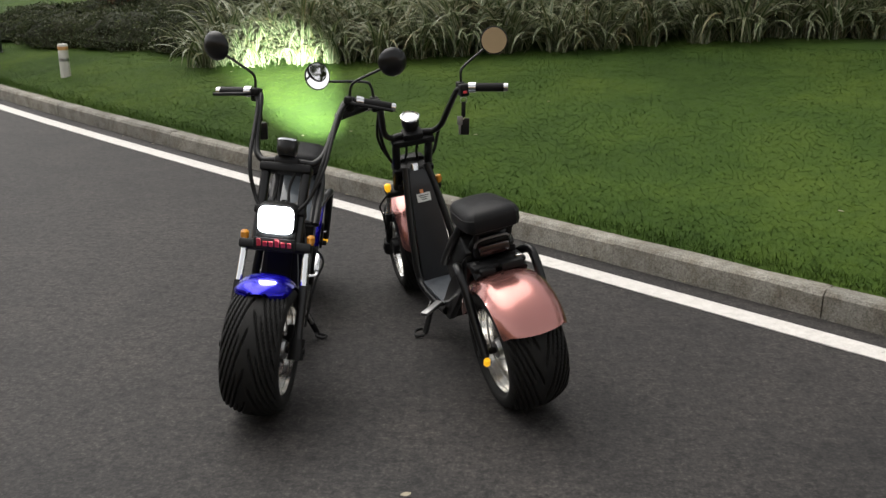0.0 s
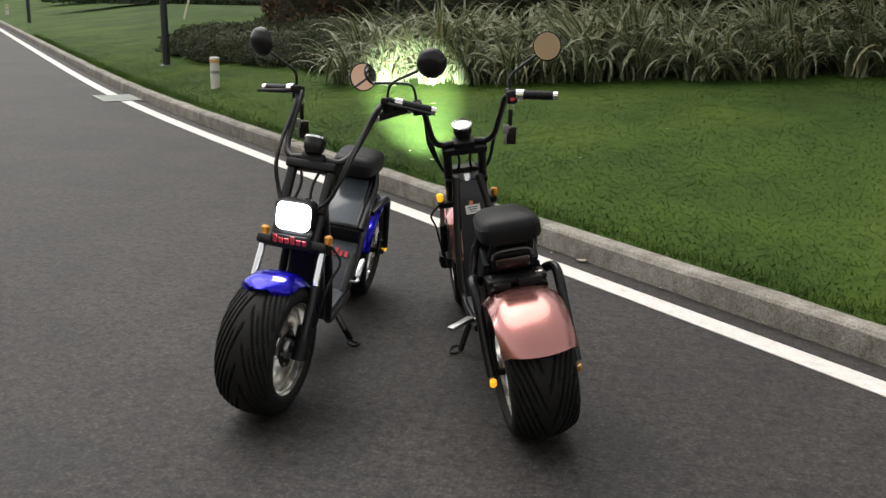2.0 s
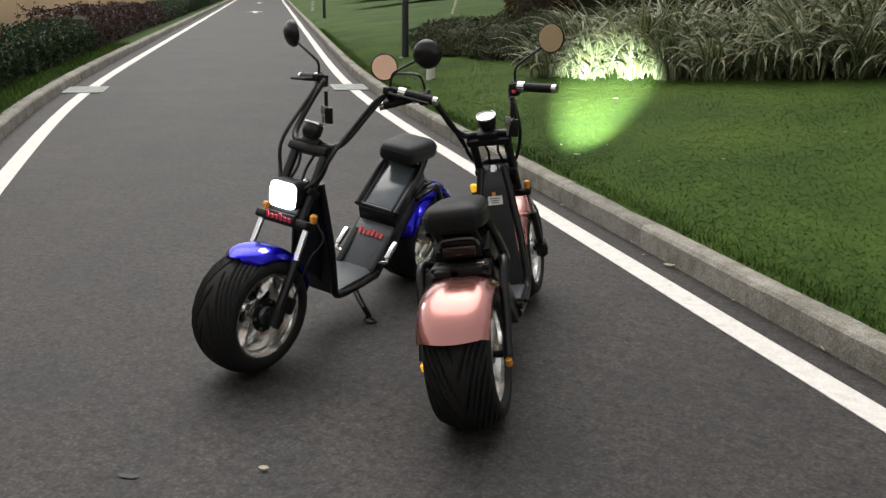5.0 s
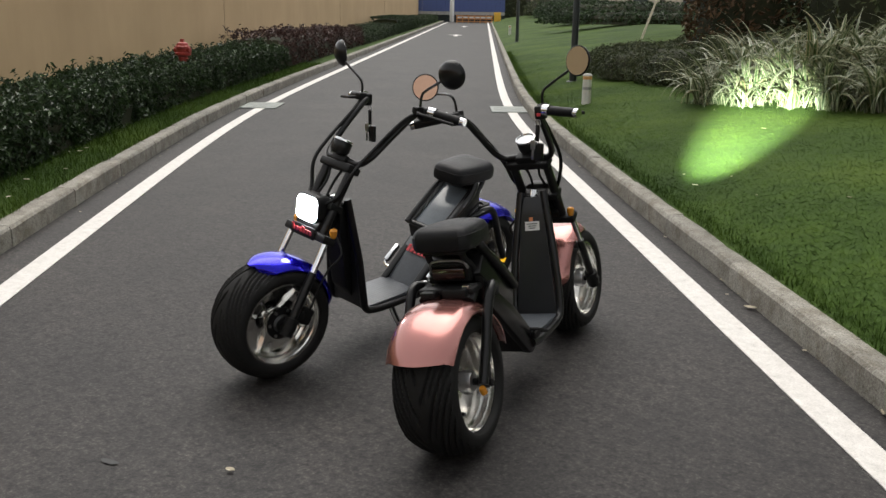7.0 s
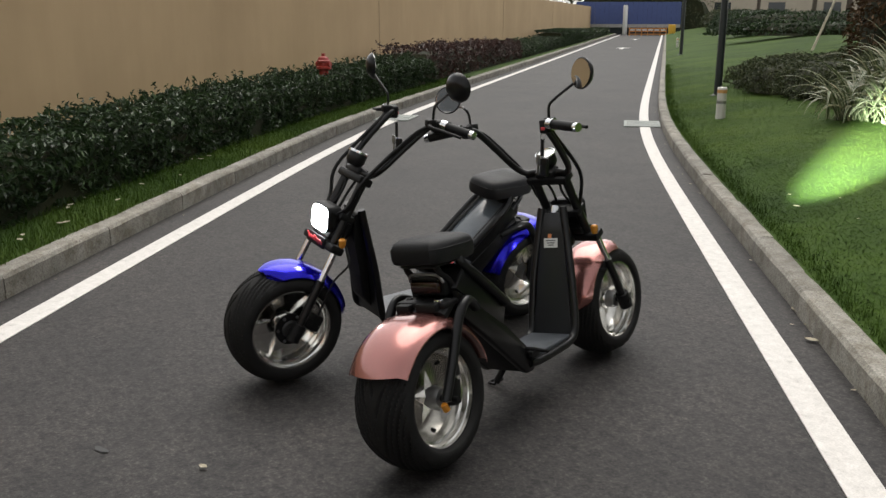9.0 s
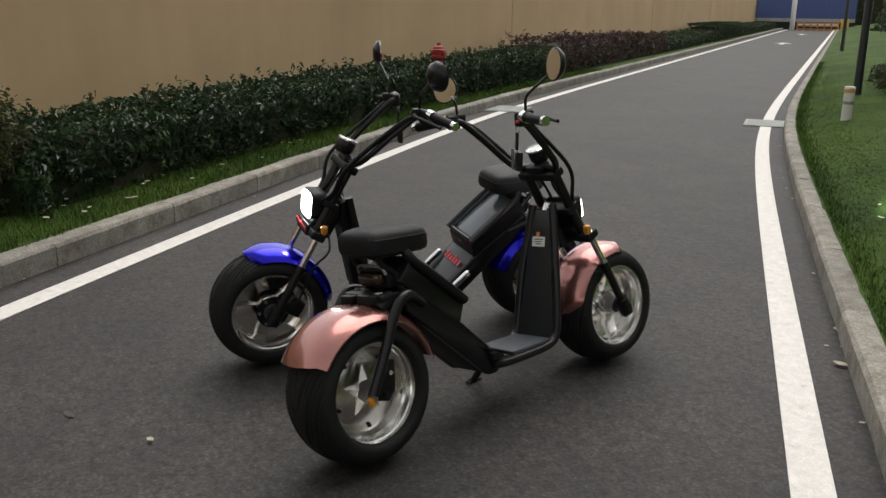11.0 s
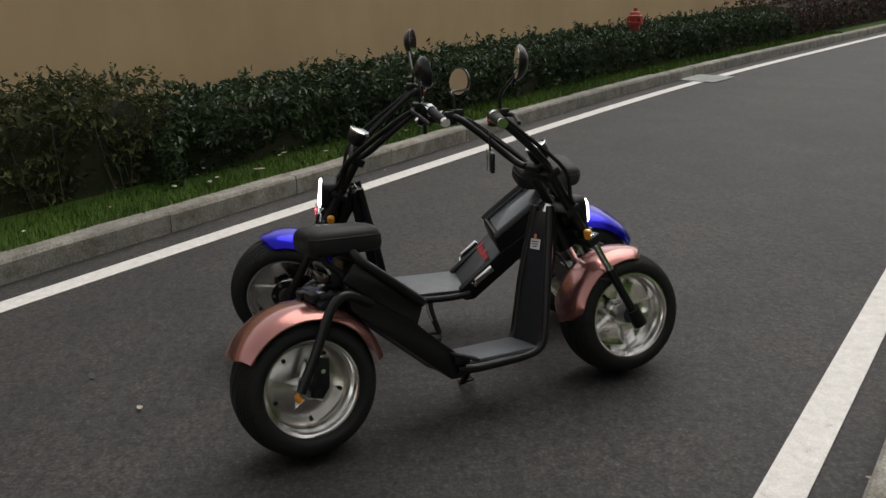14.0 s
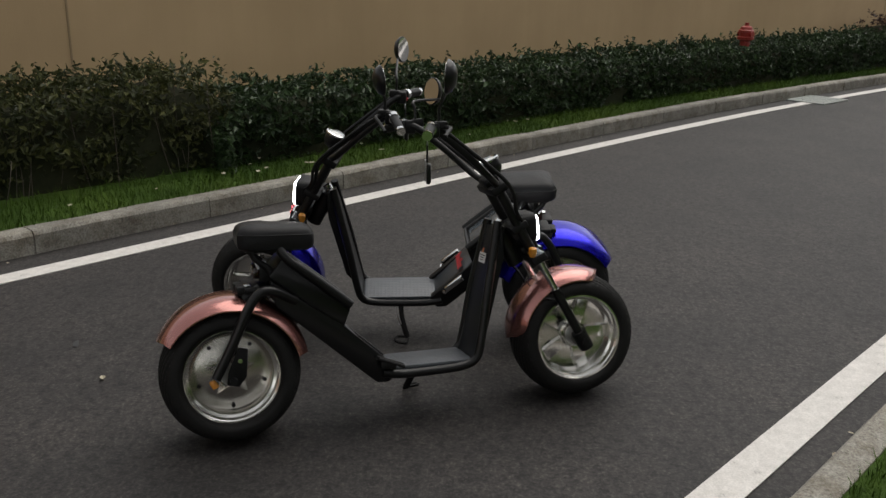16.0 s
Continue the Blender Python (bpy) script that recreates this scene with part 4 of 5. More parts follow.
    key = thing("key_ring", Matrix.Translation(kp), "black key fob and keys hanging from a scooter handlebar", "keys", "key rings")
    part("ring", tube([(0.012 * math.cos(a), 0, -0.012 + 0.012 * math.sin(a)) for a in np.linspace(0, 2 * math.pi, 17)], 0.0014, 6, False), "steel", key)
    part("strap", box((0, 0, -0.045), (0.015, 0.005, 0.055), 0.001), "matte", key)
    part("fob", box((0.006, 0.006, -0.108), (0.034, 0.014, 0.062), 0.005), "black", key)
    part("key", join(box((-0.012, -0.006, -0.085), (0.020, 0.004, 0.032), 0.001), box((-0.012, -0.006, -0.117), (0.008, 0.003, 0.038), 0.0005)), "steel", key)
    part("clip", tube([(0, 0, -0.064), (0.006, 0, -0.072), (0, 0, -0.082), (-0.006, 0, -0.074), (0, 0, -0.064)], 0.002, 6), "chrome", key)
    return sc


scooter("scooter", (0.196, 2.214), 110.9, 10.0, -4.0, "pink",
        "fat-tyred electric scooter with rose-gold mudguards on its stand", "glossy rose-gold painted mudguard", False)
scooter("scooter", (-0.792, 3.255), -83.8, 8.0, -8.0, "blue",
        "fat-tyred electric scooter with deep blue mudguards, headlamp lit", "glossy deep blue painted mudguard", True)


# ---- planting ----
RNG = np.random.default_rng(7)


def leaf_cloud(name, pos, nrm, size, material, parent=None, aspect=2.4, jitter=0.8, fold=0.25):
    """Many small folded leaves at pos, facing roughly along nrm."""
    n = len(pos)
    nrm = nrm + RNG.normal(0, jitter, (n, 3))
    nrm /= np.linalg.norm(nrm, axis=1)[:, None] + 1e-9
    t = RNG.normal(0, 1, (n, 3))
    t -= nrm * np.sum(t * nrm, axis=1)[:, None]
    t /= np.linalg.norm(t, axis=1)[:, None] + 1e-9
    b = np.cross(nrm, t)
    ln = size * RNG.uniform(0.6, 1.35, n)[:, None]
    w = ln / aspect
    base, tip = pos - t * ln * 0.5, pos + t * ln * 0.5 - nrm * ln * 0.12
    mid = pos - t * ln * 0.05
    left, right = mid + b * w * 0.5 + nrm * w * fold, mid - b * w * 0.5 + nrm * w * fold
    verts = np.stack([base, left, tip, right], axis=1).reshape(-1, 3)
    i = np.arange(n)[:, None] * 4
    faces = np.concatenate([np.hstack([i, i + 1, i + 2]), np.hstack([i, i + 2, i + 3])])
    ob = soup(name, verts, faces, material, parent)
    return tagged(ob, kind="stuff")


def lumpy(u, v, seed, size=0.35):
    return noise.noise((u / size, v / size, seed)) + 0.5 * noise.noise((u / size * 2.3, v / size * 2.3, seed + 9))


def hedge(name, u0, u1, v_front, v_back, height, count, leaf, material, label, category, foot=0.11, seed=0, square=False, core="hedge_core", lump=0.07):
    """A clipped or loose hedge along the road: a core coloured dark as inner shade, and a skin of leaves."""
    root = thing(name, Matrix.Identity(4), label, category)
    vf = v_front if callable(v_front) else (lambda u: v_front)
    hf = height if callable(height) else (lambda u: height)
    us = np.arange(u0, u1 + 1e-6, 0.25)
    rows = []
    for u in us:
        a, b, h = vf(u), v_back, hf(u)
        e = 1.0 if square else min(1, 0.5 + (u - u0) / 0.5, 0.5 + (u1 - u) / 0.5)
        h *= e
        k = 0.08
        prof = [(a - k, foot - 0.05), (a - k * 0.9, foot + h * 0.5), (a - k * 2.2, foot + h * 0.82), ((a + b) / 2, foot + h * 0.86), (b + k, foot + h * 0.80), (b + k, foot - 0.05)]
        rows.append([road(u, v + 0.02 * lumpy(u, v + z, seed), z + (0.04 * lumpy(u, v, seed) if z > foot else 0)) for v, z in prof])
    bm = grid_surface(rows)
    bm.verts.ensure_lookup_table()
    bm.faces.new(bm.verts[:6])
    bm.faces.new(bm.verts[-6:])
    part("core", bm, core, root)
    n = count
    u = RNG.uniform(u0, u1, n)
    s = RNG.uniform(0, 1, n)
    pos, nrm = np.empty((n, 3)), np.empty((n, 3))
    for k in range(n):
        uu = float(u[k])
        a, b, h = vf(uu), v_back, hf(uu)
        e = 1.0 if square else min(1, 0.55 + (uu - u0) / 0.6, 0.55 + (u1 - uu) / 0.6)
        h *= e
        bulge = lump * lumpy(uu, s[k] * 3, seed)
        if k % 14 == 0:  # the ends
            w = k % 28 == 0
            uu, v = (u0 + 0.02 if w else u1 - 0.02), RNG.uniform(b, a)
            e = 1.0 if square else 0.55
            pos[k] = road(uu, v, foot + hf(uu) * e * RNG.uniform(0.05, 1.0))
            sg = -1 if w else 1
            nrm[k] = (ALONG[0] * sg, ALONG[1] * sg, 0.4)
            continue
        if s[k] < 0.52:
            q = s[k] / 0.52
            z = foot + h * (0.04 + 0.96 * q) + 0.5 * bulge
            v = a - 0.06 * (1 - q) - 0.05 * max(0, q - 0.8) / 0.2 + bulge - abs(RNG.normal(0, 0.035))
            nv, nz = 1.0, 0.35 + 0.5 * q
        else:
            q = (s[k] - 0.52) / 0.48
            v = a - 0.05 + (b - a) * q
            z = foot + h + bulge * 1.2 - abs(RNG.normal(0, 0.03))
            nv, nz = 0.25, 1.0
        p = road(uu, v, z)
        pos[k] = p
        nrm[k] = (ACROSS[0] * nv, ACROSS[1] * nv, nz)
    leaf_cloud("foliage", pos, nrm, leaf, material, root)
    return root


def sprigs(root, u0, u1, v0, v1, z, n, leaf, material):
    """Loose shoots that stand out of a hedge's top."""
    pts, nr = [], []
    for _ in range(n):
        u, v = RNG.uniform(u0, u1), RNG.uniform(v0, v1)
        h = RNG.uniform(0.03, 0.14)
        lean = RNG.normal(0, 0.3, 2)
        for k in range(9):
            q = k / 8
            p = road(u, v, z - 0.03 + h * q)
            pts.append((p.x + lean[0] * h * q + RNG.normal(0, 0.012), p.y + lean[1] * h * q + RNG.normal(0, 0.012), p.z))
            nr.append((lean[0], lean[1], 0.7))
    leaf_cloud("top_growth", np.array(pts), np.array(nr), leaf, material, root)


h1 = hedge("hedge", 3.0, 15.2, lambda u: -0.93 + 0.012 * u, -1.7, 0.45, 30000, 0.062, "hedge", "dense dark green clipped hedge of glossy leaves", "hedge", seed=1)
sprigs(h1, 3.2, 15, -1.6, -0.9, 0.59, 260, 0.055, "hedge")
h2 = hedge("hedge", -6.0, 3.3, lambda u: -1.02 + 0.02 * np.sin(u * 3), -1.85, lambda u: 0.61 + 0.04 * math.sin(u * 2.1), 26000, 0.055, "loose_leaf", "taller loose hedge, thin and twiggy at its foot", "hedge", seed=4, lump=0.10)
sprigs(h2, -2, 3.2, -1.7, -1.0, 0.72, 160, 0.05, "loose_leaf")


def bare_stems(root, u0, u1, v, n):
    bms = []
    for _ in range(n):
        u, w = RNG.uniform(u0, u1), v + RNG.uniform(-0.08, 0.10)
        a, b = road(u, w, 0.08), road(u + RNG.normal(0, 0.05), w - 0.05 + RNG.normal(0, 0.04), RNG.uniform(0.35, 0.75))
        c = (a + b) / 2 + Vector(RNG.normal(0, 0.02, 3).tolist())
        bms.append(tube([a, c, b], 0.0022, 5, True, 3))
    tagged(part("twiggy_growth", join(*bms), "bark", root), kind="stuff")


bare_stems(h2, -1.5, 3.2, -1.05, 70)
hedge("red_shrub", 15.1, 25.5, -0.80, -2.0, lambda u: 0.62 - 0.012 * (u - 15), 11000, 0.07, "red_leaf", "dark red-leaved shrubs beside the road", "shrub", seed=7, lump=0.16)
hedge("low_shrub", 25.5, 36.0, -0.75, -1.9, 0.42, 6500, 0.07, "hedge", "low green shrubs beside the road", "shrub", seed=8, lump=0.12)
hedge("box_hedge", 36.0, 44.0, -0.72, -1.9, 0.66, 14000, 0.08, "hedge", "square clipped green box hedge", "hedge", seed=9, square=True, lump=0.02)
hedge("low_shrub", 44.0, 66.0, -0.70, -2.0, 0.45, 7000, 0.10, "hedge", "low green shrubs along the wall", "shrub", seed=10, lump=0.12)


def strap_clump(seed, n=92):
    """A clump of arching strap leaves."""
    rng = random.Random(seed)
    V, F, U = [], [], []
    for _ in range(n):
        a = rng.uniform(0, 2 * math.pi)
        L = rng.uniform(0.60, 1.05)
        up = rng.uniform(50, 84)
        drop = rng.uniform(75, 150) * (1.15 if up < 65 else 0.85)
        w = rng.uniform(0.015, 0.027)
        bx, by = rng.gauss(0, 0.10), rng.gauss(0, 0.10)
        p = Vector((bx, by, 0.0))
        out = Vector((math.cos(a), math.sin(a), 0))
        twist = rng.uniform(-0.6, 0.6)
        m = 9
        base = len(V)
        for k in range(m + 1):
            q = k / m
            e = radians(up - drop * q ** 1.5)
            d = out * math.cos(e) + Vector((0, 0, math.sin(e)))
            side = Vector((-out.y, out.x, 0)) * math.cos(twist * q) + out.cross(Vector((-out.y, out.x, 0))) * math.sin(twist * q)
            ww = w * (0.55 + 0.45 * min(1, q * 5)) * (1 - max(0, q - 0.6) / 0.4 * 0.92)
            up_v = side.cross(d).normalized() * ww * 0.35
            V += [p - side * ww + up_v, p - side * ww * 0.02, p + side * ww + up_v]
            U += [(0, q), (0.5, q), (1, q)]
            p = p + d * (L / m)
            if p.z < 0.015:
                p.z = 0.015
        for k in range(m):
            i = base + 3 * k
            F += [(i, i + 1, i + 4, i + 3), (i + 1, i + 2, i + 5, i + 4)]
    me_ob = soup("leaves", [tuple(v) for v in V], F, "strap", None, True, U)
    me = me_ob.data
    bpy.data.objects.remove(me_ob)
    return me


clumps = [strap_clump(s) for s in range(6)]


def uv_of(x, y):
    p = np.array((x, y))
    u = float(p @ ALONG)
    return u, float(p @ ACROSS) - float(bend(u))


def ground_at(x, y):
    u, v = uv_of(x, y)
    return lawn_height(u, v)


rng = random.Random(5)
row_edge = lambda x: 8.18 + (0.11 * (x + 1.0) ** 2 if x < -1.0 else 0.0) * 0.9 - 0.03 * max(0, x)
for r in range(4):
    x = -2.75 + 0.2 * r
    while x < 7.5:
        y = row_edge(x) + 0.30 + 0.46 * r + rng.uniform(-0.08, 0.08)
        ob = new("strap_leaf_clump", clumps[rng.randrange(6)])
        sc_ = rng.uniform(0.80, 1.08) * (1.0 if r else 0.85)
        ob.matrix_basis = pose(x, y, ground_at(x, y) - 0.01, 0, 0, rng.uniform(0, 360)) @ Matrix.Diagonal((sc_, sc_, sc_, 1))
        tagged(ob, "clump of arching green and cream striped strap leaves", "plant", "striped planting")
        x += rng.uniform(0.36, 0.52)


def mound(name, cx, cy, rx, ry, h, n, leaf, material, label, category, turn=0.0, seed=0, z0=None, core="hedge_core"):
    """A rounded shrub: a heart coloured dark for the shade within, with a skin of leaves."""
    z = ground_at(cx, cy) if z0 is None else z0
    root = thing(name, Matrix.Identity(4), label, category)
    ct, st = math.cos(radians(turn)), math.sin(radians(turn))

    def at(a, e, k):
        lump = 1 + 0.16 * noise.noise((math.cos(a) * 2.2, math.sin(a) * 2.2, e * 3 + seed)) + 0.10 * noise.noise((math.cos(a) * 6, math.sin(a) * 6, e * 7 + seed))
        x, y = rx * k * lump * math.cos(a) * math.cos(e) ** 0.6, ry * k * lump * math.sin(a) * math.cos(e) ** 0.6
        return Vector((cx + x * ct - y * st, cy + x * st + y * ct, z - 0.05 + (h + 0.05) * k * lump * math.sin(e)))
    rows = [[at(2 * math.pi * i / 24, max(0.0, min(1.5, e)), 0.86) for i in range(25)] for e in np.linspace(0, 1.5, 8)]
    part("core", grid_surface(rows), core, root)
    pos, nr = np.empty((n, 3)), np.empty((n, 3))
    for k in range(n):
        a, e = RNG.uniform(0, 2 * math.pi), math.asin(RNG.uniform(0, 1) ** 0.9)
        q = 1.0 - abs(RNG.normal(0, 0.06))
        pos[k] = at(a, e, q)
        nr[k] = (math.cos(a + radians(turn)) * math.cos(e), math.sin(a + radians(turn)) * math.cos(e), math.sin(e) + 0.2)
    leaf_cloud("foliage", pos, nr, leaf, material, root)
    return root


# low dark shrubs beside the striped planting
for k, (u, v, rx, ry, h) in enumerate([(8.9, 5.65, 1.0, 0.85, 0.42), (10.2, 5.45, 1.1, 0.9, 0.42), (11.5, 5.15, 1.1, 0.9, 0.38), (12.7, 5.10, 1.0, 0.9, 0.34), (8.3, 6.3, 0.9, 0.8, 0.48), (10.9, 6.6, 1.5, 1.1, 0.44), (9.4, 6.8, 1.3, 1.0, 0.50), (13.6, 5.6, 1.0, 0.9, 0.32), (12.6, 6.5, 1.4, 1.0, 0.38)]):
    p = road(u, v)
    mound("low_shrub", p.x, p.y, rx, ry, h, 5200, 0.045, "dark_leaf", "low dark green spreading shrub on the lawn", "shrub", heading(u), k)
# tall dark shrubs behind; those past x 7 added unseen to darken reflections
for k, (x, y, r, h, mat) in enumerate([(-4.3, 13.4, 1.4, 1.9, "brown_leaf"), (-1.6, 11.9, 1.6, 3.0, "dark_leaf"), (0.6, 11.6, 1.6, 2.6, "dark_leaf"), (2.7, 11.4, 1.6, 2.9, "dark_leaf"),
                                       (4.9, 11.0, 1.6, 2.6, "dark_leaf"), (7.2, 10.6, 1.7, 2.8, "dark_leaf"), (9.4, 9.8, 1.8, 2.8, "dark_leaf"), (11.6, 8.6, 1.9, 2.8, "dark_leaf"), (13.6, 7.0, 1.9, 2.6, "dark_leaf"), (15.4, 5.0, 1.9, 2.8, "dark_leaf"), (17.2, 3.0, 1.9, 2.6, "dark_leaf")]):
    mound("tall_shrub", x, y, r, r * 0.85, h, 5200, 0.10, mat, "tall dark shrub in the row behind the striped planting, extended out of view" if mat != "brown_leaf" else "tall shrub with brown and rust-coloured leaves", "shrub", 20 * k, 20 + k)
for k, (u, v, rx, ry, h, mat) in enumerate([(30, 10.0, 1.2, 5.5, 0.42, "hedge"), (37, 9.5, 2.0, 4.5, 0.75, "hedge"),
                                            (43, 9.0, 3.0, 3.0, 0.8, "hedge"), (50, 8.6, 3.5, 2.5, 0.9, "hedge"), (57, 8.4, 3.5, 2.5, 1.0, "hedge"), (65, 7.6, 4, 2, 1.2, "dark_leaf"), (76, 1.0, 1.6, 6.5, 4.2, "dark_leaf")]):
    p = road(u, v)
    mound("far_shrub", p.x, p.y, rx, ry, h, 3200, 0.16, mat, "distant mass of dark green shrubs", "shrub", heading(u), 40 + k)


def tree(x, y, h, r, seed, material="dark_leaf"):
    """A trunk that forks into limbs, with clumps of leaves at their ends."""
    rg = random.Random(seed)
    z = ground_at(x, y)
    root = thing("tree", Matrix.Translation((x, y, z)), "broad-leaved tree with a dark green crown, in a set partly added for shade", "tree", "trees round the road")
    limbs, tips = [tube([(0, 0, -0.1), (0.05, 0.02, h * 0.3), (rg.uniform(-0.2, 0.2), rg.uniform(-0.2, 0.2), h * 0.62)], lambda q: 0.13 - 0.06 * q, 10)], []
    for k in range(9):
        a = 2 * math.pi * k / 9 + rg.uniform(-0.3, 0.3)
        z0 = h * rg.uniform(0.38, 0.62)
        tip = Vector((math.cos(a) * r * rg.uniform(0.5, 0.95), math.sin(a) * r * rg.uniform(0.5, 0.95), h * rg.uniform(0.62, 1.0)))
        limbs.append(tube([(0.03, 0, z0), tip * 0.5 + Vector((0, 0, z0 * 0.5)), tip], lambda q: 0.05 - 0.04 * q, 6))
        tips += [tip, tip * 0.8 + Vector((rg.uniform(-.5, .5), rg.uniform(-.5, .5), rg.uniform(-.2, .5)))]
    part("trunk", join(*limbs), "bark", root)
    pos = np.concatenate([np.array(t) + RNG.normal(0, 0.36 * r / 2, (320, 3)) for t in tips])
    leaf_cloud("crown", pos, np.tile((0, 0, 0.6), (len(pos), 1)), 0.17, material, root, jitter=1.0)
    return root


# Trees at u below 10 are added unseen, to shade planting and darken reflections.
for k, (u, v, h, r) in enumerate([(16, 10.5, 6.5, 2.4), (22, 9.2, 7, 2.6), (29, 10.5, 7.5, 2.8), (38, 10.5, 8, 3), (47, 10.5, 8, 3), (60, 9.0, 9, 3.4), (5.5, 9.6, 6, 3.2), (2.4, 11.0, 6, 3.2), (-1, 11.5, 6.5, 3.2), (9, 9.4, 6, 3.0), (-5, 11, 6.5, 3.2), (-10, 9.5, 7, 3.2), (-15, 9, 7, 3.2), (58, -8, 5, 3.2), (68, -7, 5, 3.2), (80, -5, 5.5, 3.4), (80, 2, 5.5, 3.4)]):
    p = road(u, v)
    tree(p.x, p.y, h, r, 60 + k)

# a slanting pale prop beside a young tree
p, q = road(21.5, 7.4), road(20.6, 6.6)
prop = part("tree_prop", tube([(q.x, q.y, 0.55), ((p.x + q.x) / 2, (p.y + q.y) / 2, 1.5), (p.x, p.y, 2.5)], 0.028, 8), "litter")
tagged(prop, "pale slanting pole that props a young tree", "tree prop")


# ---- blades of grass ----
def grass(name, n, place, h0, h1, label):
    pos = np.array([place() for _ in range(n)])
    a = RNG.uniform(0, 2 * math.pi, n)
    h = RNG.uniform(h0, h1, n)
    fall = RNG.normal(2.2 if h1 < 0.03 else 0.6, 0.4, n) * h
    lean = np.stack([-np.sin(a) * fall, np.cos(a) * fall], 1)
    w = RNG.uniform(0.0018, 0.0038, n)
    side = np.stack([np.cos(a) * w, np.sin(a) * w, np.zeros(n)], 1)
    tip = pos + np.stack([lean[:, 0], lean[:, 1], h], 1)
    verts = np.stack([pos - side, pos + side, tip], 1).reshape(-1, 3)
    faces = np.arange(3 * n).reshape(-1, 3)
    return tagged(soup(name, verts, faces, "blade"), label, "grass", kind="stuff")


def lawn_spot():
    u = RNG.uniform(-3.0, 11.0) if RNG.uniform(0, 1) < 0.75 else 11.0 + RNG.exponential(5.0)
    v = 3.355 + (RNG.uniform(0, 1) ** 1.5) * 4.6
    p = road(u, v, lawn_height(u, v) - 0.001)
    return (p.x, p.y, p.z)


def edge_spot():
    u, v = RNG.uniform(-3.0, 22.0), 3.345 + abs(RNG.normal(0, 0.05))
    p = road(u, v, lawn_height(u, v) - 0.008)
    return (p.x, p.y, p.z)


def verge_spot():
    u, v = RNG.uniform(-2.0, 17.0), RNG.uniform(-1.02, -0.505)
    p = road(u, v, KERB_H - 0.025)
    return (p.x, p.y, p.z)


grass("lawn_grass", 330000, lawn_spot, 0.006, 0.014, "short mown green grass blades of the lawn")
grass("kerb_grass", 16000, edge_spot, 0.02, 0.055, "longer grass blades hanging over the kerb")
grass("verge_grass", 42000, verge_spot, 0.03, 0.085, "rough green grass along the foot of the hedge")

# ---- street things ----
def bollard(u, v, label):
    p = road(u, v)
    root = thing("path_light", Matrix.Translation((p.x, p.y, lawn_height(u, v) - 0.01)), label, "bollard", "path lights")
    prof = [(0.0, 0.0), (0.052, 0.0), (0.050, 0.27), (0.050, 0.285)]
    up = Matrix.Rotation(radians(90), 4, "X")
    part("post", lathe(prof, 20, up), "post_white", root)
    part("band", lathe([(0.051, 0.285), (0.052, 0.288), (0.052, 0.318), (0.049, 0.322)], 20, up), "post_tan", root, "tan lamp band")
    part("cap", lathe([(0.053, 0.322), (0.053, 0.336), (0.046, 0.346), (0.0, 0.350)], 20, up), "post_white", root)
    part("sign_mark", lathe([(0.0508, 0.17), (0.0512, 0.17), (0.0512, 0.20), (0.0508, 0.20)], 20, up), "steel", root)
    return root


bollard(8.95, 3.80, "short white post light with a tan band on the lawn")
bollard(34.0, 3.75, "small white post light far along the lawn")


def lamp_post(u, v, r, h):
    p = road(u, v)
    up = Matrix.Rotation(radians(90), 4, "X")
    root = thing("lamp_post", Matrix.Translation((p.x, p.y, lawn_height(u, v) - 0.02)), "slim dark painted lamp post on the lawn", "lamp post", "lamp posts")
    part("pole", lathe([(0, 0), (r * 1.05, 0.0), (r, 0.3), (r * 0.85, h), (0, h)], 16, up), "pole", root)
    part("flange", lathe([(0, 0.0), (r * 1.9, 0.0), (r * 1.9, 0.015), (r * 1.1, 0.03), (0, 0.03)], 16, up), "pole", root)
    part("head", lathe([(0, h), (0.06, h), (0.16, h + 0.12), (0.17, h + 0.2), (0.05, h + 0.28), (0, h + 0.28)], 16, up), "pole", root)


lamp_post(11.74, 4.02, 0.050, 4.0)
lamp_post(27.0, 3.78, 0.05, 4.0)


def hydrant(u, v):
    p = road(u, v)
    up = Matrix.Rotation(radians(90), 4, "X")
    root = thing("fire_hydrant", Matrix.Translation((p.x, p.y, 0.11)), "red cast-iron fire hydrant standing in the hedge", "hydrant")
    part("barrel", lathe([(0, 0), (0.11, 0), (0.11, 0.03), (0.065, 0.04), (0.060, 0.50), (0.10, 0.52), (0.10, 0.545), (0.075, 0.555)], 24, up), "hydrant", root)
    part("bonnet", lathe([(0.075, 0.555), (0.076, 0.60), (0.090, 0.605), (0.090, 0.625), (0.075, 0.635), (0.065, 0.665), (0.03, 0.68), (0.0, 0.68)], 24, up), "hydrant", root)
    part("top_nut", lathe([(0, 0.675), (0.026, 0.675), (0.026, 0.715), (0, 0.715)], 6, up), "hydrant", root)
    for s in (1, -1):
        part("outlet", tube([(0, 0, 0.58), (0.060 * s, 0.04 * s, 0.58), (0.088 * s, 0.058 * s, 0.58)], 0.034, 12, False), "hydrant", root)


hydrant(10.4, -1.12)


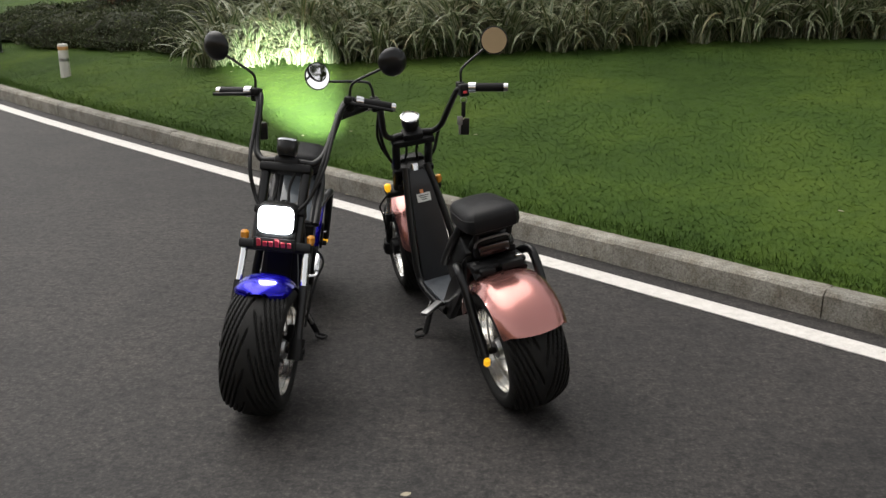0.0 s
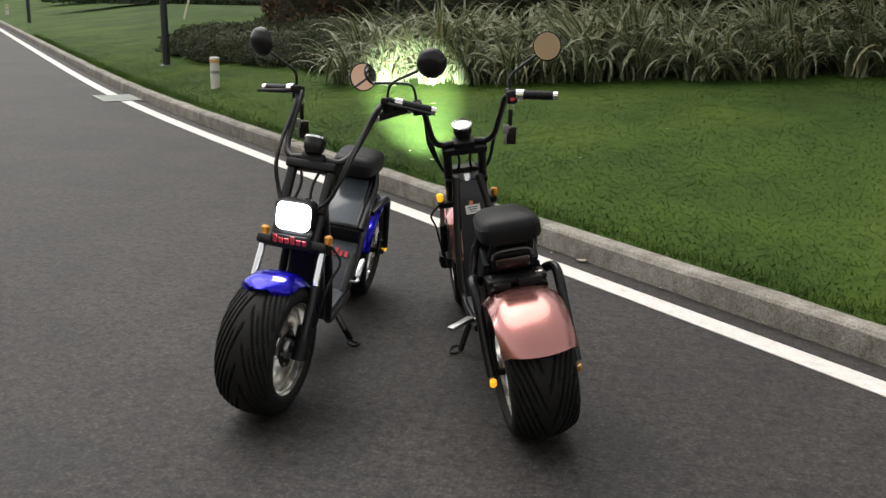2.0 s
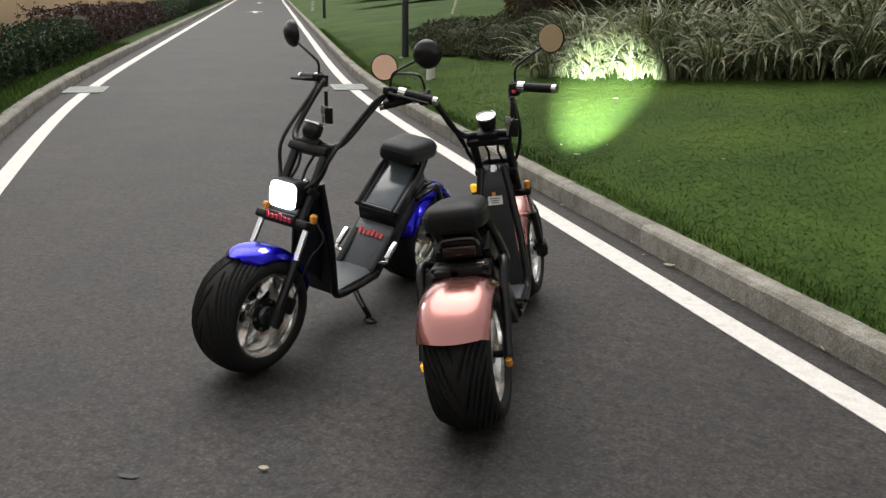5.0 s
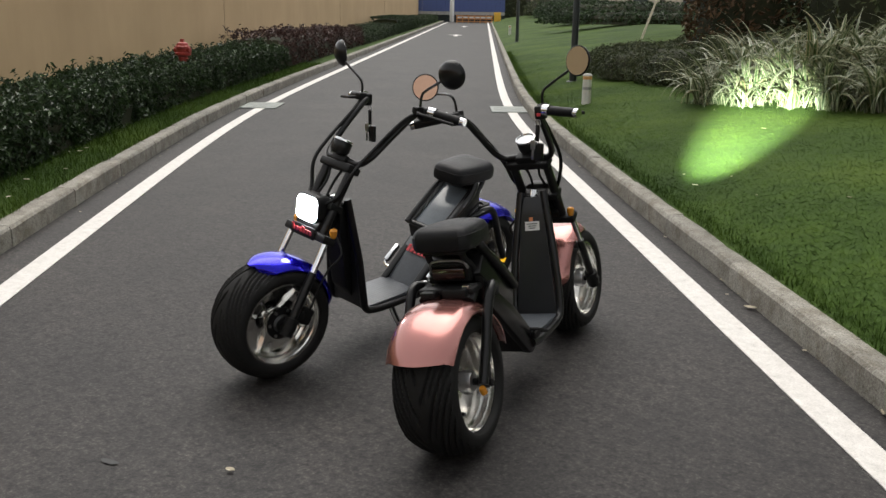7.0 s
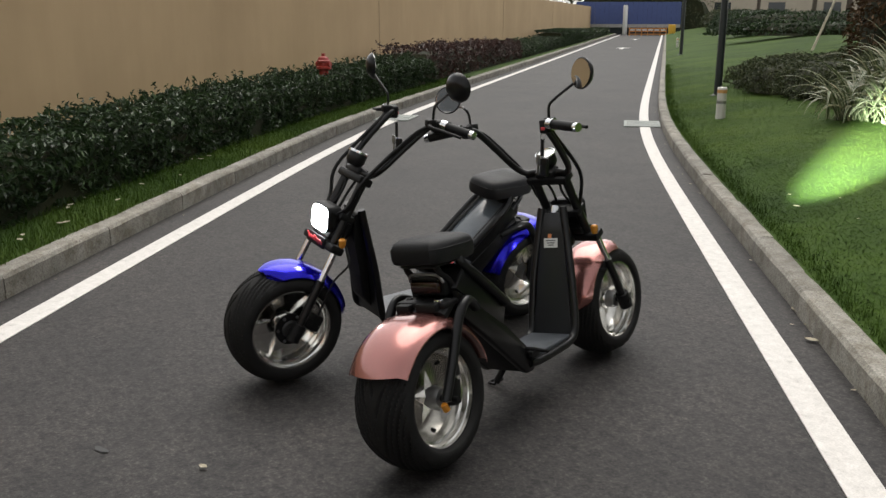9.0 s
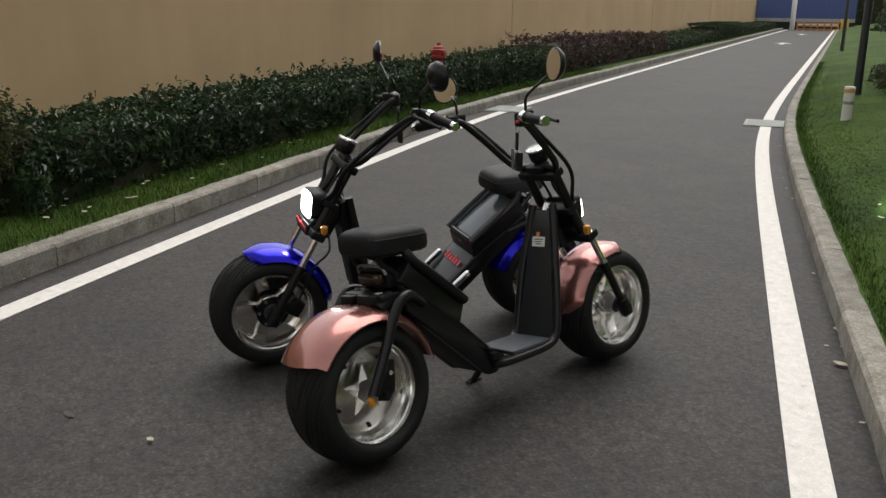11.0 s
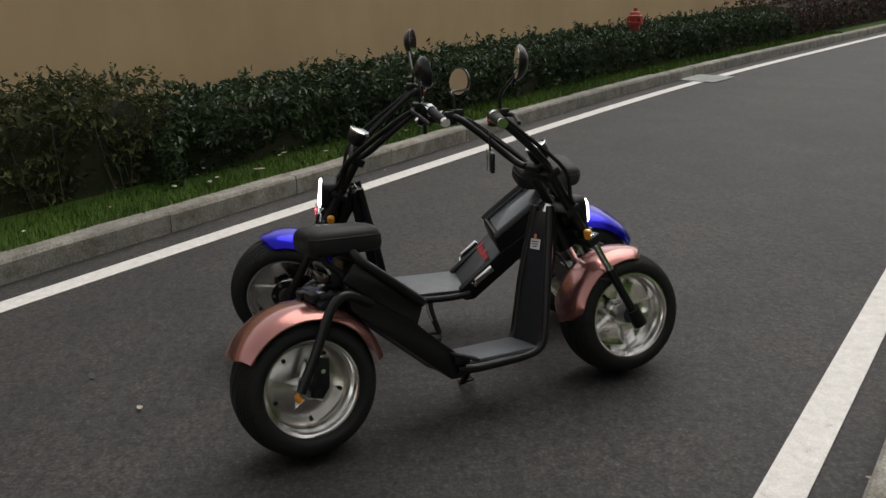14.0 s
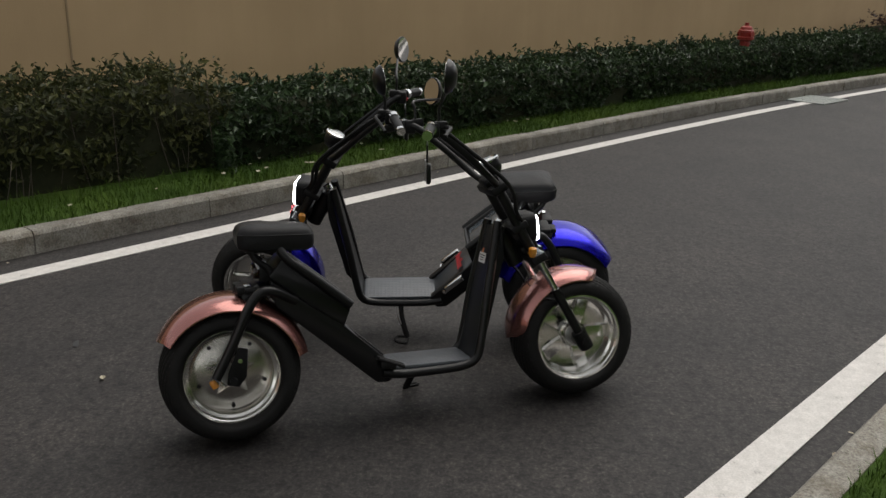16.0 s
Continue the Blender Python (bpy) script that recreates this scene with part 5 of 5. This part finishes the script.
def grate(u, v0, v1):
    p = road(u, (v0 + v1) / 2)
    w, L = 0.62, v1 - v0
    root = thing("drain_cover", pose(p.x, p.y, 0.0, 0, 0, heading(u)), "grey-green composite drain cover across the edge line", "drain cover", "drain covers")
    part("rim", join(box((0, L / 2 - 0.015, 0.008), (w, 0.03, 0.012), 0.002), box((0, -L / 2 + 0.015, 0.008), (w, 0.03, 0.012), 0.002),
                     box((w / 2 - 0.015, 0, 0.008), (0.03, L - 0.06, 0.012), 0.002), box((-w / 2 + 0.015, 0, 0.008), (0.03, L - 0.06, 0.012), 0.002)), "grate", root)
    n = 14
    for k in range(n):
        part("slat", box((-w / 2 + 0.03 + (k + 0.5) * (w - 0.06) / n, 0, 0.008), ((w - 0.06) / n * 0.78, L - 0.06, 0.011), 0), "grate", root, smooth=False)
    return root


grate(10.15, 2.78, 3.22)
grate(10.4, -0.39, 0.07)


# ---- far end of the road ----
def far_end():
    u = 70
    root = thing("hoarding", Matrix.Identity(4), "blue sheet-metal hoarding across the end of the road", "hoarding")
    facing = heading(u)
    for k in range(22):
        p = road(u, -3.4 + 0.36 * k)
        for nm, z0, z1, mat, dx in (("panel", 0.80, 2.45, "hoarding", 0.0), ("rail", 0.55, 0.796, "steel", -0.02), ("base_panel", 0.0, 0.546, "glass", 0.0)):
            bm = box((dx, 0, (z0 + z1) / 2), (0.03, 0.352, z1 - z0), 0)
            part(nm, turned(bm, pose(p.x, p.y, 0, 0, 0, facing)), mat, root, smooth=False)
    p = road(u - 0.6, 0.2)
    post = part("gate_post", box((0, 0, 1.1), (0.25, 0.25, 2.2), 0.01), "white")
    post.location = (p.x, p.y, 0)
    tagged(post, "white gate post at the end of the road", "post")
    p = road(66, 2.0)
    bar = thing("barrier_fence", pose(p.x, p.y, 0, 0, 0, heading(66) + 90), "orange and white traffic barrier across the road", "barrier")
    for s in (0, 1, 2):
        part("rail", box((0, 0, 0.12 + 0.2 * s), (2.7, 0.04, 0.06), 0.005), "barrier", bar)
    for k in range(7):
        part("upright", box((-1.3 + 0.433 * k, 0, 0.29), (0.05, 0.05, 0.58), 0.005), "barrier", bar)
    for k in range(6):
        part("panel", box((-1.08 + 0.433 * k, 0.01, 0.42), (0.33, 0.02, 0.10), 0.003), "white", bar)
    p = road(65, 3.7)
    drum = thing("yellow_barrier_box", pose(p.x, p.y, 0, 0, 0, heading(65)), "yellow barrier machine beside the road", "barrier box")
    part("cabinet", box((0, 0, 0.38), (0.4, 0.5, 0.76), 0.03), "yellow", drum)
    part("cap", box((0, 0, 0.79), (0.44, 0.54, 0.06), 0.02), "yellow", drum)
    # plain facades that close the view
    for (uu, v, w, h) in ((95, -24, 22, 14), (98, 14, 26, 16)):
        p = road(uu, v)
        b = thing("far_building", pose(p.x, p.y, 0, 0, 0, heading(90) + 90), "distant beige building behind the road's end", "building")
        part("wall", box((0, 0, h / 2), (w, 8, h), 0.02), "facade", b, smooth=False)
        for i in range(5):
            for j in range(4):
                part("window", box((-w / 2 + (i + 0.5) * w / 5, 4.0, 2.0 + 3 * j), (1.6, 0.12, 1.6), 0.01), "glass", b, smooth=False)
        part("roof", box((0, 0, h + 0.15), (w + 0.6, 8.6, 0.3), 0.02), "white", b, smooth=False)


far_end()


def facade_behind():
    """The plain building across the way, which closes the view behind the camera."""
    b = thing("apartment_building", pose(4, -24, 0, 0, 0, 8), "plain peach-coloured building across the way", "building")
    part("wall", box((0, 0, 4.2), (60, 8, 8.4), 0.02), "peach", b, smooth=False)
    for i in range(10):
        for j in range(2):
            w = part("window", box((-27 + 6 * i, 4.0, 2.2 + 3.4 * j), (1.8, 0.10, 1.6), 0.01), "glass", b, smooth=False)
            part("sill", box((-27 + 6 * i, 4.1, 1.35 + 3.4 * j), (2.0, 0.2, 0.08), 0.01), "white", w, smooth=False)
    part("roof", box((0, 0, 8.55), (60.6, 8.6, 0.3), 0.02), "white", b, smooth=False)


facade_behind()


# ---- litter and marks on the road ----
def fallen_leaf(x, y, s, a, mat="litter", name="fallen_leaf", label="small dry fallen leaf on the road"):
    rows = []
    for i in range(7):
        q = i / 6
        w = s * 0.32 * math.sin(math.pi * (0.06 + 0.9 * q)) ** 0.8
        rows.append([(s * (q - 0.5), w * k, 0.006 + 0.10 * s * abs(k) + 0.12 * s * (q - 0.5) ** 2) for k in (-1, -0.5, 0, 0.5, 1)])
    ob = part(name, grid_surface(rows), mat)
    ob.matrix_basis = pose(x, y, 0.002, 0, 0, a)
    return tagged(ob, label, "leaf", "fallen leaves")


rg = random.Random(3)
for x, y, s in ((0.985, 3.42, 0.060), (0.17, 4.07, 0.055), (-0.115, 4.355, 0.05), (0.05, 4.22, 0.035), (1.24, 3.22, 0.035), (-0.156, 1.642, 0.030)):
    fallen_leaf(x, y, s, rg.uniform(0, 360))
for _ in range(46):
    u = rg.uniform(-1, 12)
    p = road(u, rg.choice((3.19, -0.35)) + rg.gauss(0, 0.03))
    fallen_leaf(p.x, p.y, rg.uniform(0.010, 0.026), rg.uniform(0, 360))
for _ in range(11):
    u, v = rg.uniform(0, 9), rg.uniform(3.5, 5.6)
    p = road(u, v)
    ob = fallen_leaf(p.x, p.y, rg.uniform(0.02, 0.05), rg.uniform(0, 360), label="small dry fallen leaf on the grass")
    ob.location.z = lawn_height(u, v) + 0.02
for _ in range(26):
    u, v = rg.uniform(0, 6), rg.uniform(-0.98, -0.6)
    p = road(u, v)
    ob = fallen_leaf(p.x, p.y, rg.uniform(0.02, 0.05), rg.uniform(0, 360), label="small dry fallen leaf on the grass")
    ob.location.z = 0.15


def stain(x, y, rx, ry, a):
    bm = bmesh.new()
    vs = [bm.verts.new((rx * math.cos(t) * (1 + 0.2 * math.sin(3 * t + x)), ry * math.sin(t) * (1 + 0.25 * math.sin(2 * t + y)), 0.0)) for t in np.linspace(0, 2 * math.pi, 21)[:-1]]
    bm.faces.new(vs)
    ob = part("stain", bm, "stain")
    ob.matrix_basis = pose(x, y, 0.0045, 0, 0, a)
    return tagged(ob, "small dark oil stain on the asphalt", "stain", "road stains", "structure")


stain(-0.436, 1.417, 0.030, 0.014, 20)
stain(0.32, 1.25, 0.012, 0.008, 60)
stain(-0.02, 1.12, 0.010, 0.008, 10)


def lane_mark(u, v, L, w):
    """A small painted arrow in the lane."""
    pts = [(-L / 2, w * 0.12), (L * 0.1, w * 0.12), (L * 0.1, w * 0.5), (L / 2, 0), (L * 0.1, -w * 0.5), (L * 0.1, -w * 0.12), (-L / 2, -w * 0.12)]
    bm = bmesh.new()
    bm.faces.new([bm.verts.new((x, y, 0)) for x, y in pts])
    ob = part("lane_mark", bm, "line", smooth=False)
    p = road(u, v)
    ob.matrix_basis = pose(p.x, p.y, 0.006, 0, 0, heading(u))
    return tagged(ob, "white painted arrow on the asphalt", "road marking", kind="structure")


lane_mark(38.5, 1.5, 2.2, 0.7)
lane_mark(55.0, 1.5, 2.2, 0.7)
